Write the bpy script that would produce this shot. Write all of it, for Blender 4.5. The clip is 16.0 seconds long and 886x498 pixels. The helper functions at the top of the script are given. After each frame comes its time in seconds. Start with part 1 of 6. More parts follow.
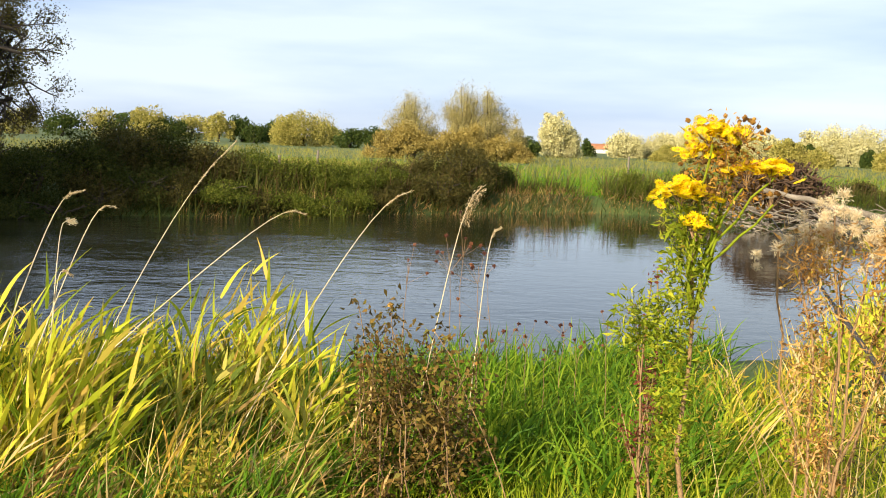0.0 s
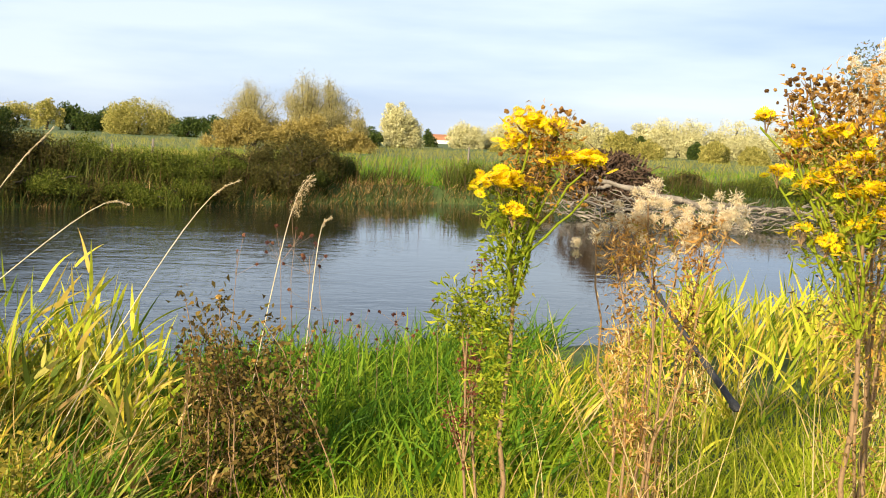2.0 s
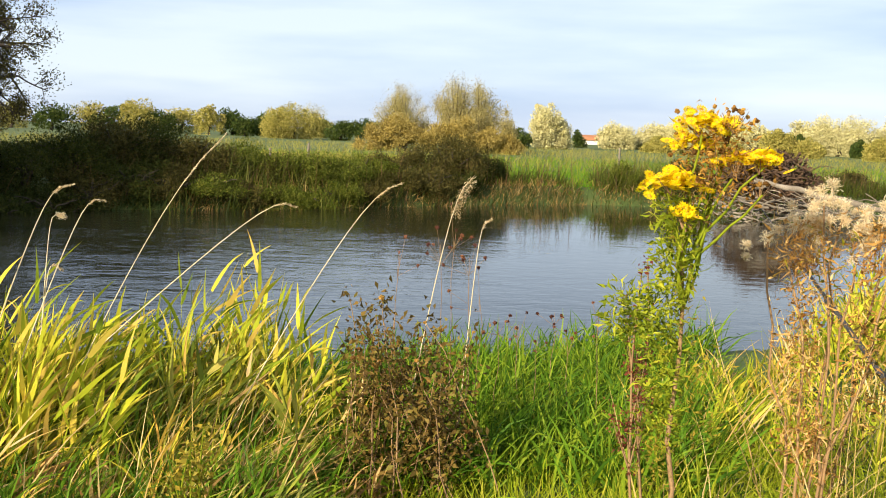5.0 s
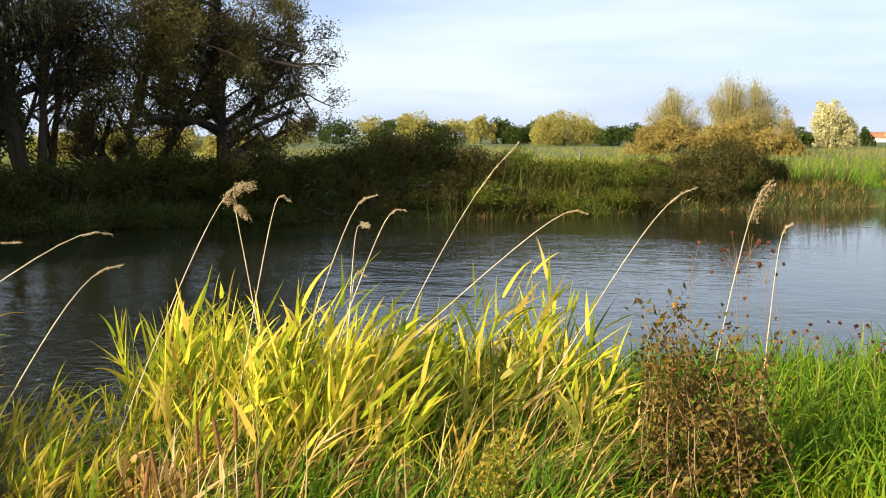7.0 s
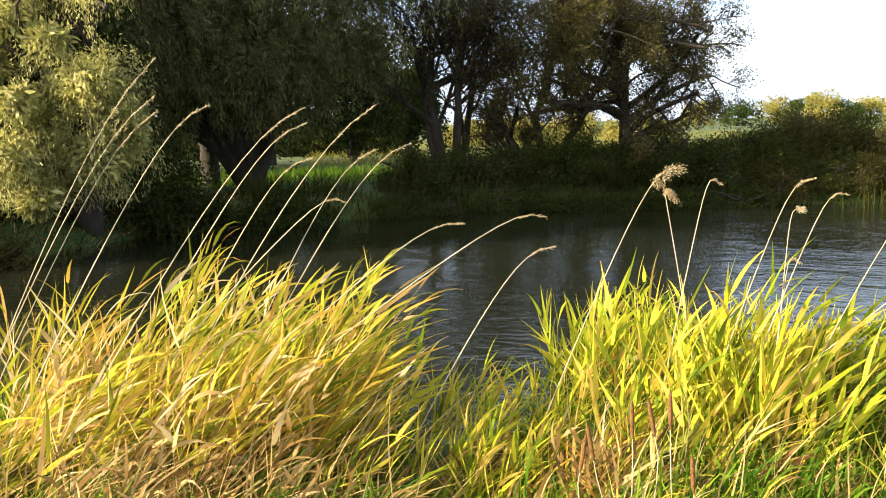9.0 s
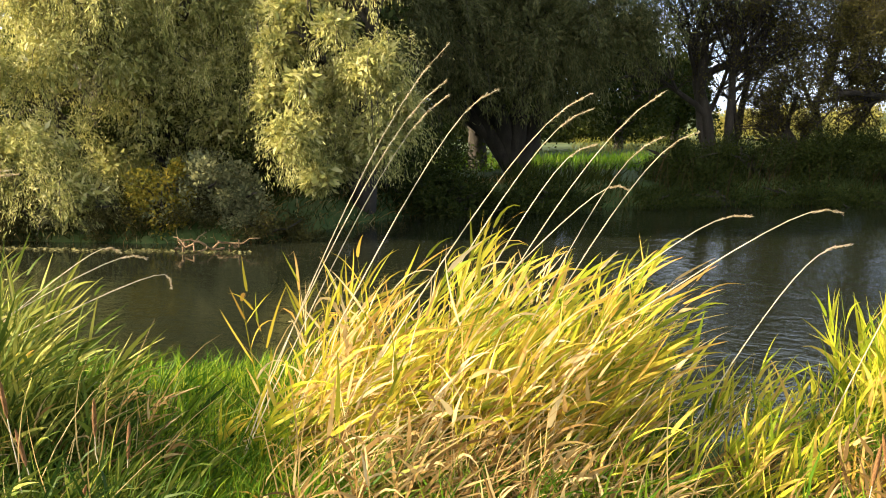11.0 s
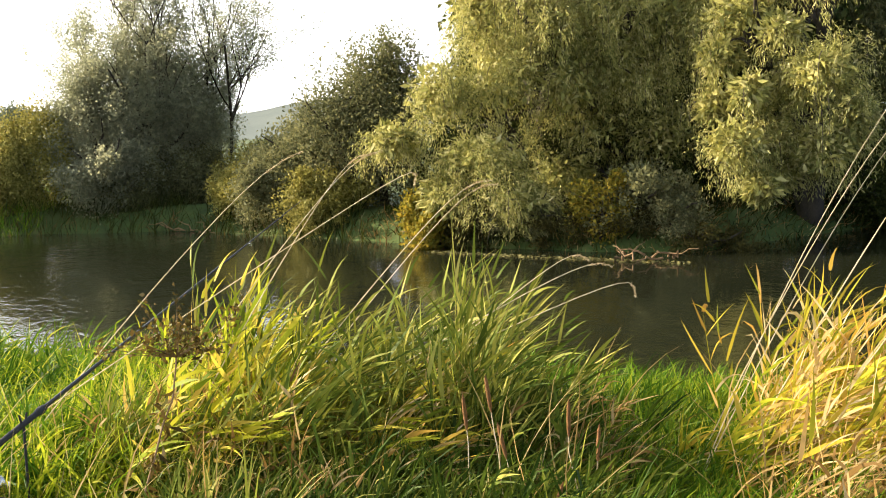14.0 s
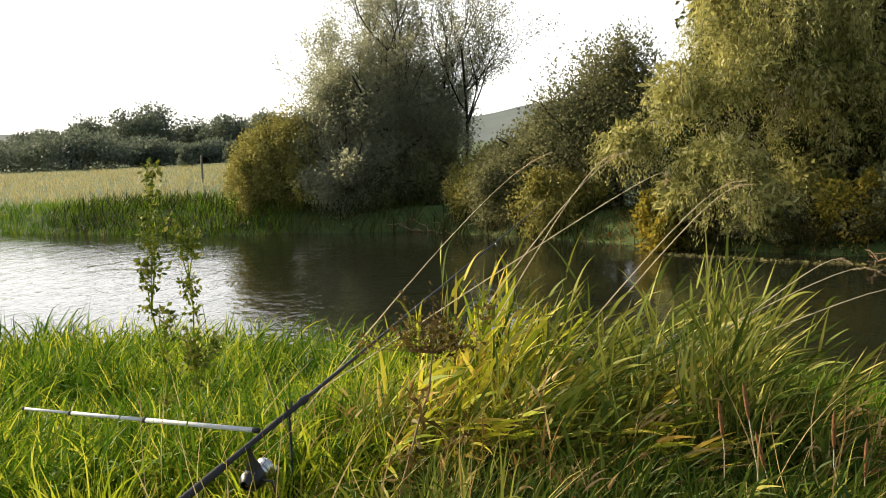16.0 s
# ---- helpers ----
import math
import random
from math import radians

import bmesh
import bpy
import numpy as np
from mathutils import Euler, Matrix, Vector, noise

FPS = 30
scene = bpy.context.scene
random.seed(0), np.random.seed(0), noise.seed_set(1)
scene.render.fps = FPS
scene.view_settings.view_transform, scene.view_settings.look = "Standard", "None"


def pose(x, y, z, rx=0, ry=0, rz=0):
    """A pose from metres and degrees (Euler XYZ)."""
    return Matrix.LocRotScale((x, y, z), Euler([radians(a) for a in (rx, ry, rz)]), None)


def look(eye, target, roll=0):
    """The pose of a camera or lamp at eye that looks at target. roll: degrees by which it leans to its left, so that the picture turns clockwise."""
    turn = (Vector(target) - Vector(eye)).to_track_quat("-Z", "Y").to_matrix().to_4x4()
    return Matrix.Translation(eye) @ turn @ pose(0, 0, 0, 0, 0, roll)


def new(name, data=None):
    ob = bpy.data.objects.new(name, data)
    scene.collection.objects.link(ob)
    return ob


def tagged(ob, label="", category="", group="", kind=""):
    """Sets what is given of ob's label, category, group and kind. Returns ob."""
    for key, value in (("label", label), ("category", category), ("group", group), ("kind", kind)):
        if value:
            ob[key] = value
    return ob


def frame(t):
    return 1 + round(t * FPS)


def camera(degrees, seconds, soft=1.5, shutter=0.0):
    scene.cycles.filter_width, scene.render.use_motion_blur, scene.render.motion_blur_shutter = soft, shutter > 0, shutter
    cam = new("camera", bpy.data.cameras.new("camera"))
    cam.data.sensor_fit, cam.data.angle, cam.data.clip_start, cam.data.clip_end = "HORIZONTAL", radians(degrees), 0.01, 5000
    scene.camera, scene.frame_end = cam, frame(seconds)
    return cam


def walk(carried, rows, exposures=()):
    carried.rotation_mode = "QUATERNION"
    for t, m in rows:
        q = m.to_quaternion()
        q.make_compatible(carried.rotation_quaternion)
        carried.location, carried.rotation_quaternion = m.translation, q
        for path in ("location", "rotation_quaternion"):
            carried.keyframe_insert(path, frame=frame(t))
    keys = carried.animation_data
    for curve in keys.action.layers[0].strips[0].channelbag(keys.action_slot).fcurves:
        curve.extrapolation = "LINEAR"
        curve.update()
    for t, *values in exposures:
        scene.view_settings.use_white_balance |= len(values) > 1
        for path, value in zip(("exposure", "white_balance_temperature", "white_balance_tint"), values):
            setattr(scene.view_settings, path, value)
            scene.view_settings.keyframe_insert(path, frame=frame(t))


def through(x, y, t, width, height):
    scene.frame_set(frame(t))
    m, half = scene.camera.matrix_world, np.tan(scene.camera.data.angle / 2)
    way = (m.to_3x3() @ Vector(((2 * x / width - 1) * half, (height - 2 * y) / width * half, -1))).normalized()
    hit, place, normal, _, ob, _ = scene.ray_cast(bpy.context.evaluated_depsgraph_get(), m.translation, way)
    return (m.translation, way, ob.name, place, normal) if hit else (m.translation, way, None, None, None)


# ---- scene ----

# The camera is held 0.36 m in front of a body that stands still and turns: seconds, yaw, pitch, roll.
EYE, ARM = 1.35, 0.36
TURNS = [
    (0, -0.00, -5.78, -2.05),
    (0.5, -2.37, -5.82, -1.83),
    (1, -4.94, -5.86, -1.98),
    (1.5, -6.96, -5.93, -2.09),
    (2, -8.41, -5.97, -2.46),
    (2.5, -9.36, -5.97, -2.50),
    (3, -9.73, -5.95, -2.63),
    (5.5, 3.09, -6.23, -1.15),
    (6, 6.45, -6.25, -0.45),
    (6.5, 9.70, -6.11, -0.18),
    (7, 13.80, -6.06, 0.08),
    (7.5, 19.26, -6.14, 0.68),
    (8, 25.31, -6.27, 1.07),
    (8.5, 30.66, -6.47, 1.29),
    (9, 34.80, -6.64, 1.40),
    (11.5, 52.38, -6.97, -0.07),
    (12, 56.14, -6.61, -0.27),
    (12.5, 60.08, -6.45, 0.31),
    (13, 64.01, -6.34, 1.31),
    (13.5, 67.81, -6.24, 1.48),
    (14, 71.62, -6.23, 1.65),
    (14.5, 75.48, -6.16, 1.82),
    (15, 79.32, -6.02, 2.23),
    (15.5, 82.23, -5.84, 2.37),
    (16, 83.93, -5.73, 2.37),
]
cam = camera(45.10, 16.0, soft=1.0)
walk(cam, [(t, pose(-ARM * math.sin(radians(yw)), ARM * math.cos(radians(yw)), EYE, 90 + p, r, yw)) for t, yw, p, r in TURNS],
     exposures=[(0.0, 0.86), (3.0, 0.82), (7.0, 0.87), (8.2, 1.18), (9.0, 1.40), (11.5, 1.62), (12.5, 1.50), (14.0, 1.34), (15.0, 1.0), (16.0, 0.64)])

# ---- light ----
SUN_AZ, SUN_EL = 142.0, 23.0          # degrees to the left of the first view, degrees above the horizon
world = bpy.data.worlds.new("sky")
scene.world = world
world.use_nodes = True
wn, wl = world.node_tree.nodes, world.node_tree.links
wn.clear()
w_out = wn.new("ShaderNodeOutputWorld")
w_bg = wn.new("ShaderNodeBackground")
sky = wn.new("ShaderNodeTexSky")
sky.sky_type, sky.sun_disc = "NISHITA", False
sky.sun_elevation, sky.sun_rotation = radians(SUN_EL), radians(-SUN_AZ)
sky.air_density, sky.dust_density, sky.ozone_density = 1.0, 0.35, 2.0
w_co = wn.new("ShaderNodeTexCoord")
w_map = wn.new("ShaderNodeMapping")
w_map.inputs["Scale"].default_value = (1.6, 1.6, 11.0)
w_noise = wn.new("ShaderNodeTexNoise")
w_noise.inputs["Scale"].default_value, w_noise.inputs["Detail"].default_value = 1.3, 6.0
w_noise.inputs["Roughness"].default_value = 0.5
w_ramp = wn.new("ShaderNodeValToRGB")
w_ramp.color_ramp.elements[0].position, w_ramp.color_ramp.elements[0].color = 0.35, (0, 0, 0, 1)
w_ramp.color_ramp.elements[1].position, w_ramp.color_ramp.elements[1].color = 0.60, (1, 1, 1, 1)
w_dot = wn.new("ShaderNodeVectorMath")      # thin cloud shines towards the sun
w_dot.operation = "DOT_PRODUCT"
w_dot.inputs[1].default_value = (-math.sin(radians(SUN_AZ)) * math.cos(radians(SUN_EL)), math.cos(radians(SUN_AZ)) * math.cos(radians(SUN_EL)), math.sin(radians(SUN_EL)))
w_fwd = wn.new("ShaderNodeMapRange")
w_fwd.interpolation_type = "SMOOTHSTEP"
w_fwd.inputs["From Min"].default_value, w_fwd.inputs["From Max"].default_value = -0.3, 1.0
w_cloud, w_glow, w_mix = wn.new("ShaderNodeMix"), wn.new("ShaderNodeMix"), wn.new("ShaderNodeMix")
for node in (w_cloud, w_glow, w_mix):
    node.data_type = "RGBA"
w_cloud.inputs["A"].default_value, w_cloud.inputs["B"].default_value = (4.0, 5.1, 7.4, 1), (6.7, 7.5, 8.6, 1)
w_glow.inputs["B"].default_value = (22.0, 21.2, 20.0, 1)
w_sep, w_thin = wn.new("ShaderNodeSeparateXYZ"), wn.new("ShaderNodeMapRange")     # cloud thins out overhead
w_thin.inputs["From Min"].default_value, w_thin.inputs["From Max"].default_value = 0.15, 0.7
w_thin.inputs["To Min"].default_value, w_thin.inputs["To Max"].default_value = 0.8, 0.2
wl.new(w_co.outputs["Generated"], w_sep.inputs[0])
wl.new(w_sep.outputs["Z"], w_thin.inputs["Value"])
wl.new(w_thin.outputs["Result"], w_mix.inputs["Factor"])
w_bg.inputs["Strength"].default_value = 0.076
wl.new(w_co.outputs["Generated"], w_map.inputs["Vector"])
wl.new(w_map.outputs["Vector"], w_noise.inputs["Vector"])
wl.new(w_noise.outputs["Fac"], w_ramp.inputs["Fac"])
wl.new(w_co.outputs["Generated"], w_dot.inputs[0])
wl.new(w_dot.outputs["Value"], w_fwd.inputs["Value"])
wl.new(w_ramp.outputs["Color"], w_cloud.inputs["Factor"])
wl.new(w_fwd.outputs["Result"], w_glow.inputs["Factor"])
wl.new(w_cloud.outputs["Result"], w_glow.inputs["A"])
wl.new(sky.outputs["Color"], w_mix.inputs["A"])
wl.new(w_glow.outputs["Result"], w_mix.inputs["B"])
wl.new(w_mix.outputs["Result"], w_bg.inputs["Color"])
wl.new(w_bg.outputs["Background"], w_out.inputs["Surface"])

sun = new("sun", bpy.data.lights.new("sun", "SUN"))
sun.data.energy, sun.data.angle, sun.data.color = 5.0, radians(0.6), (1.0, 0.85, 0.60)
to_sun = Vector((-math.sin(radians(SUN_AZ)) * math.cos(radians(SUN_EL)), math.cos(radians(SUN_AZ)) * math.cos(radians(SUN_EL)), math.sin(radians(SUN_EL))))
sun.matrix_basis = look(to_sun * 60, (0, 0, 0))


# ---- materials ----
def material(name):
    m = bpy.data.materials.new(name)
    m.use_nodes = True
    nt = m.node_tree
    nt.nodes.clear()
    return m, nt.nodes, nt.links, nt.nodes.new("ShaderNodeOutputMaterial")


def ramp_node(n, stops):
    r = n.new("ShaderNodeValToRGB")
    el = r.color_ramp.elements
    while len(el) < len(stops):
        el.new(0.5)
    for e, (p, c) in zip(el, stops):
        e.position, e.color = p, (*c, 1)
    return r


def leaf_material(name, colours, clump=0.8, through=0.45, rough=0.5, spread=0.6, single=False):
    """Foliage: each leaf has its own tint out of colours, clumps drift in tint, light shines through."""
    m, n, l, out = material(name)
    geo, co = n.new("ShaderNodeNewGeometry"), n.new("ShaderNodeTexCoord")
    noi = n.new("ShaderNodeTexNoise")
    noi.inputs["Scale"].default_value, noi.inputs["Detail"].default_value = clump, 3
    l.new(co.outputs["Object"], noi.inputs["Vector"])
    mx = n.new("ShaderNodeMix")
    mx.inputs["Factor"].default_value = spread
    l.new(noi.outputs["Fac"], mx.inputs["A"])
    l.new(n.new("ShaderNodeObjectInfo").outputs["Random"] if single else geo.outputs["Random Per Island"], mx.inputs["B"])
    k = len(colours)
    rp = ramp_node(n, [(0.12 + 0.76 * i / max(1, k - 1), c) for i, c in enumerate(colours)])
    l.new(mx.outputs["Result"], rp.inputs["Fac"])
    b = n.new("ShaderNodeBsdfPrincipled")
    b.inputs["Roughness"].default_value = rough
    b.inputs["Specular IOR Level"].default_value = 0.07
    l.new(rp.outputs["Color"], b.inputs["Base Color"])
    tr = n.new("ShaderNodeBsdfTranslucent")
    l.new(rp.outputs["Color"], tr.inputs["Color"])
    ms = n.new("ShaderNodeMixShader")
    ms.inputs["Fac"].default_value = through
    l.new(b.outputs[0], ms.inputs[1])
    l.new(tr.outputs[0], ms.inputs[2])
    l.new(ms.outputs[0], out.inputs["Surface"])
    return m


def rough_material(name, colours, scale=3.0, bump=0.3, rough=0.85, stretch=(1, 1, 1), metal=0.0, fine=14.0):
    """Bark, earth, wood, cloth: two scales of noise in colour and relief."""
    m, n, l, out = material(name)
    co, mp = n.new("ShaderNodeTexCoord"), n.new("ShaderNodeMapping")
    mp.inputs["Scale"].default_value = stretch
    l.new(co.outputs["Object"], mp.inputs["Vector"])
    a, f = n.new("ShaderNodeTexNoise"), n.new("ShaderNodeTexNoise")
    a.inputs["Scale"].default_value, a.inputs["Detail"].default_value = scale, 5
    f.inputs["Scale"].default_value, f.inputs["Detail"].default_value = scale * fine, 4
    l.new(mp.outputs["Vector"], a.inputs["Vector"])
    l.new(mp.outputs["Vector"], f.inputs["Vector"])
    mx = n.new("ShaderNodeMix")
    mx.inputs["Factor"].default_value = 0.4
    l.new(a.outputs["Fac"], mx.inputs["A"])
    l.new(f.outputs["Fac"], mx.inputs["B"])
    k = len(colours)
    rp = ramp_node(n, [(0.3 + 0.4 * i / max(1, k - 1), c) for i, c in enumerate(colours)])
    l.new(mx.outputs["Result"], rp.inputs["Fac"])
    b = n.new("ShaderNodeBsdfPrincipled")
    b.inputs["Roughness"].default_value, b.inputs["Metallic"].default_value = rough, metal
    l.new(rp.outputs["Color"], b.inputs["Base Color"])
    bp = n.new("ShaderNodeBump")
    bp.inputs["Strength"].default_value, bp.inputs["Distance"].default_value = bump, 0.02
    l.new(mx.outputs["Result"], bp.inputs["Height"])
    l.new(bp.outputs["Normal"], b.inputs["Normal"])
    l.new(b.outputs[0], out.inputs["Surface"])
    return m


def water_material():
    m, n, l, out = material("river_water")
    co = n.new("ShaderNodeTexCoord")
    heights = []
    for scale, stretch, turn in ((0.7, (1, 1.7, 1), 30), (2.4, (1, 1.9, 1), 42), (7.0, (1, 1.5, 1), 12)):
        mp, no = n.new("ShaderNodeMapping"), n.new("ShaderNodeTexNoise")
        mp.inputs["Scale"].default_value, mp.inputs["Rotation"].default_value = stretch, (0, 0, radians(turn))
        no.inputs["Scale"].default_value, no.inputs["Detail"].default_value, no.inputs["Distortion"].default_value = scale, 3, 0.8
        l.new(co.outputs["Object"], mp.inputs["Vector"])
        l.new(mp.outputs["Vector"], no.inputs["Vector"])
        heights.append(no)
    a1, a2 = n.new("ShaderNodeMath"), n.new("ShaderNodeMath")
    a1.operation = a2.operation = "MULTIPLY_ADD"
    a1.inputs[1].default_value, a2.inputs[1].default_value = 0.45, 0.16
    l.new(heights[1].outputs["Fac"], a1.inputs[0])
    l.new(heights[0].outputs["Fac"], a1.inputs[2])
    l.new(heights[2].outputs["Fac"], a2.inputs[0])
    l.new(a1.outputs[0], a2.inputs[2])
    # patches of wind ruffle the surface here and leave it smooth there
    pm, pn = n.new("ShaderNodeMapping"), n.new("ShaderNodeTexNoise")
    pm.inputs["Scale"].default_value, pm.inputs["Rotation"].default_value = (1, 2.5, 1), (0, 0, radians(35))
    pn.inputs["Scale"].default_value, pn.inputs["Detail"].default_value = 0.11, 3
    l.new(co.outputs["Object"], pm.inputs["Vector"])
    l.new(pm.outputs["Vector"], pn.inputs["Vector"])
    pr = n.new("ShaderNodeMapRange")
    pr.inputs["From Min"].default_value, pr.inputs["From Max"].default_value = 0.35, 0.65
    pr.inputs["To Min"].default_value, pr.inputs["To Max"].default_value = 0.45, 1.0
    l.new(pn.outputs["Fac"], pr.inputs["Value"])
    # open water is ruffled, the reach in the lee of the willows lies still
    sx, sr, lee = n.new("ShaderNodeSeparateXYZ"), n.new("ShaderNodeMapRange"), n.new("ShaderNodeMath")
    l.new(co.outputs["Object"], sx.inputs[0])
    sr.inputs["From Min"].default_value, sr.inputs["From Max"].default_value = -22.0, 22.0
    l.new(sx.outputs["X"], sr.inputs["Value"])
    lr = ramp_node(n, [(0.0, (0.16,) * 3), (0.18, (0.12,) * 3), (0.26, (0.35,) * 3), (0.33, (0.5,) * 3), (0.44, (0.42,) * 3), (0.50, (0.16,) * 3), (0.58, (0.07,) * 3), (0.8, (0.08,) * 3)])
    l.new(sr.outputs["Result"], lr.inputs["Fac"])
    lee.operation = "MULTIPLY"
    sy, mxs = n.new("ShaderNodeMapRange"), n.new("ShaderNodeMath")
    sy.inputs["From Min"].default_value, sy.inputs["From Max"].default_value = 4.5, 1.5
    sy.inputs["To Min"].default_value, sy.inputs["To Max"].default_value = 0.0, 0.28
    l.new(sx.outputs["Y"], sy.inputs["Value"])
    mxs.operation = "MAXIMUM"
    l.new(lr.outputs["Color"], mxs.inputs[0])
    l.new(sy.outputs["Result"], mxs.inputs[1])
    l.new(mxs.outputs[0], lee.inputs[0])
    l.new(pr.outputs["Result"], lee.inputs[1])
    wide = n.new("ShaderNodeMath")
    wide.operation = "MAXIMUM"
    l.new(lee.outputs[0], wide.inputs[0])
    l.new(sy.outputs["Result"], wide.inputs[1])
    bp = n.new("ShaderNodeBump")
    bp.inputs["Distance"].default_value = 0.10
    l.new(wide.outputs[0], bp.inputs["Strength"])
    l.new(a2.outputs[0], bp.inputs["Height"])
    b = n.new("ShaderNodeBsdfPrincipled")
    b.inputs["Base Color"].default_value = (0.016, 0.018, 0.010, 1)
    b.inputs["Roughness"].default_value, b.inputs["IOR"].default_value = 0.03, 1.33
    l.new(bp.outputs["Normal"], b.inputs["Normal"])
    l.new(b.outputs[0], out.inputs["Surface"])
    return m


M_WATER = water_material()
M_GROUND = rough_material("meadow_ground", [(0.025, 0.04, 0.008), (0.06, 0.10, 0.015), (0.13, 0.13, 0.035)], 0.25, 0.6, 0.95)
M_LUSH = leaf_material("lush_grass", [(0.03, 0.085, 0.008), (0.10, 0.20, 0.012), (0.26, 0.33, 0.025)], 1.2, 0.3)
M_LAWN = leaf_material("short_grass", [(0.16, 0.24, 0.012), (0.38, 0.44, 0.022), (0.60, 0.53, 0.08)], 1.0, 0.52)
M_REED = leaf_material("reed_leaf", [(0.09, 0.15, 0.012), (0.29, 0.35, 0.022), (0.50, 0.50, 0.034), (0.70, 0.60, 0.065), (0.60, 0.39, 0.10)], 1.4, 0.42, spread=0.75)
M_GREENREED = leaf_material("green_reed_leaf", [(0.04, 0.068, 0.012), (0.12, 0.16, 0.022), (0.27, 0.28, 0.04), (0.50, 0.42, 0.11)], 1.4, 0.17, spread=0.6)
# green darkened for the shadow that dense sedge casts within itself
M_SHADESEDGE = leaf_material("shaded_sedge_blade", [(0.018, 0.042, 0.006), (0.05, 0.09, 0.010), (0.12, 0.16, 0.018), (0.25, 0.21, 0.045)], 1.6, 0.15, spread=0.55)
# grey-green leaf paled further: glare haze is painted into the colour
M_GLARESALLOW = leaf_material("glare_paled_sallow_leaf", [(0.22, 0.235, 0.155), (0.34, 0.345, 0.22), (0.47, 0.45, 0.28)], 0.5, 0.65, spread=0.45)
M_TALL = leaf_material("tan_far_leaf", [(0.22, 0.19, 0.07), (0.38, 0.33, 0.13), (0.54, 0.48, 0.24)], 0.7, 0.3, spread=0.4)
M_PASTURE = leaf_material("pasture_blade", [(0.05, 0.15, 0.008), (0.11, 0.26, 0.012), (0.20, 0.32, 0.02)], 0.3, 0.35)
M_GOLD = leaf_material("golden_grass_blade", [(0.12, 0.16, 0.015), (0.36, 0.33, 0.028), (0.60, 0.47, 0.05), (0.56, 0.32, 0.065), (0.78, 0.63, 0.36)], 1.3, 0.38, spread=0.75)
M_STRAW = leaf_material("dry_straw", [(0.38, 0.24, 0.08), (0.55, 0.38, 0.15), (0.62, 0.50, 0.26)], 2.0, 0.3)
M_DEADREED = leaf_material("withered_reed_leaf", [(0.09, 0.055, 0.018), (0.26, 0.15, 0.045), (0.44, 0.27, 0.09), (0.58, 0.44, 0.22)], 2.0, 0.3, spread=0.7)
# blades darkened in colour to stand for the far bank's shade
M_BANKSHADE = leaf_material("shaded_bank_blade", [(0.015, 0.022, 0.005), (0.038, 0.052, 0.008), (0.085, 0.085, 0.015)], 0.5, 0.2)
M_DARKSTEM = leaf_material("dead_flower_stem", [(0.035, 0.02, 0.012), (0.08, 0.045, 0.022), (0.15, 0.09, 0.04)], 0.5, 0.15)
M_BANKDRY = leaf_material("dry_bank_blade", [(0.08, 0.045, 0.018), (0.16, 0.10, 0.036), (0.28, 0.20, 0.075)], 0.7, 0.3)
# lighter bank blades, coloured for where the sun reaches
M_BANKLIT = leaf_material("lit_bank_grass", [(0.03, 0.045, 0.009), (0.075, 0.095, 0.014), (0.19, 0.175, 0.04)], 0.5, 0.3)
M_MEADOW = leaf_material("meadow_blade", [(0.07, 0.16, 0.012), (0.13, 0.24, 0.015), (0.30, 0.27, 0.05)], 0.15, 0.4, spread=0.4)
M_SEEDY = leaf_material("seeding_meadow_blade", [(0.13, 0.15, 0.025), (0.26, 0.25, 0.045), (0.42, 0.34, 0.11)], 0.2, 0.25, spread=0.4)
# lighter shrub green for the sunlit stretch of bank
M_LITBUSH = leaf_material("lit_bush_leaf", [(0.05, 0.075, 0.010), (0.11, 0.14, 0.018), (0.22, 0.22, 0.04)], 0.5, 0.4)
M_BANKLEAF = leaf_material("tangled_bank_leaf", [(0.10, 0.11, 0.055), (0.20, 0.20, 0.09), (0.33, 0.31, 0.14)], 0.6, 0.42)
# near-black green with shade painted in, for growth out of the sun
M_SHADESHRUB = leaf_material("shaded_shrub_leaf", [(0.018, 0.028, 0.007), (0.042, 0.058, 0.011), (0.09, 0.09, 0.02)], 0.5, 0.28)
M_RUSTY = leaf_material("rusty_shrub_leaf", [(0.035, 0.036, 0.011), (0.075, 0.068, 0.019), (0.135, 0.11, 0.03)], 0.6, 0.28)
M_WILLOW = leaf_material("willow_leaf", [(0.13, 0.145, 0.042), (0.34, 0.34, 0.105), (0.58, 0.53, 0.175), (0.82, 0.75, 0.41)], 1.4, 0.4, 0.35, spread=0.55)
# darker copy of the willow leaf, with shade painted into the colour
M_SHADEDWIL = leaf_material("shaded_willow_leaf", [(0.08, 0.092, 0.036), (0.16, 0.165, 0.06), (0.29, 0.26, 0.10)], 0.6, 0.42, 0.42)
M_YELLOWING = leaf_material("yellowing_leaf", [(0.12, 0.13, 0.02), (0.30, 0.25, 0.035), (0.48, 0.33, 0.045)], 0.9, 0.4)
M_DARKTREE = leaf_material("brown_tree_leaf", [(0.05, 0.048, 0.015), (0.11, 0.096, 0.027), (0.20, 0.165, 0.046)], 0.5, 0.38)
M_PALE = leaf_material("pale_far_leaf", [(0.36, 0.34, 0.15), (0.54, 0.50, 0.25), (0.70, 0.64, 0.38)], 0.6, 0.2, spread=0.35)
M_OLIVE = leaf_material("olive_far_leaf", [(0.18, 0.18, 0.04), (0.36, 0.32, 0.08), (0.52, 0.45, 0.14)], 0.25, 0.3)
M_ORANGE = leaf_material("russet_far_leaf", [(0.18, 0.14, 0.035), (0.34, 0.26, 0.07), (0.46, 0.37, 0.13)], 0.4, 0.3)
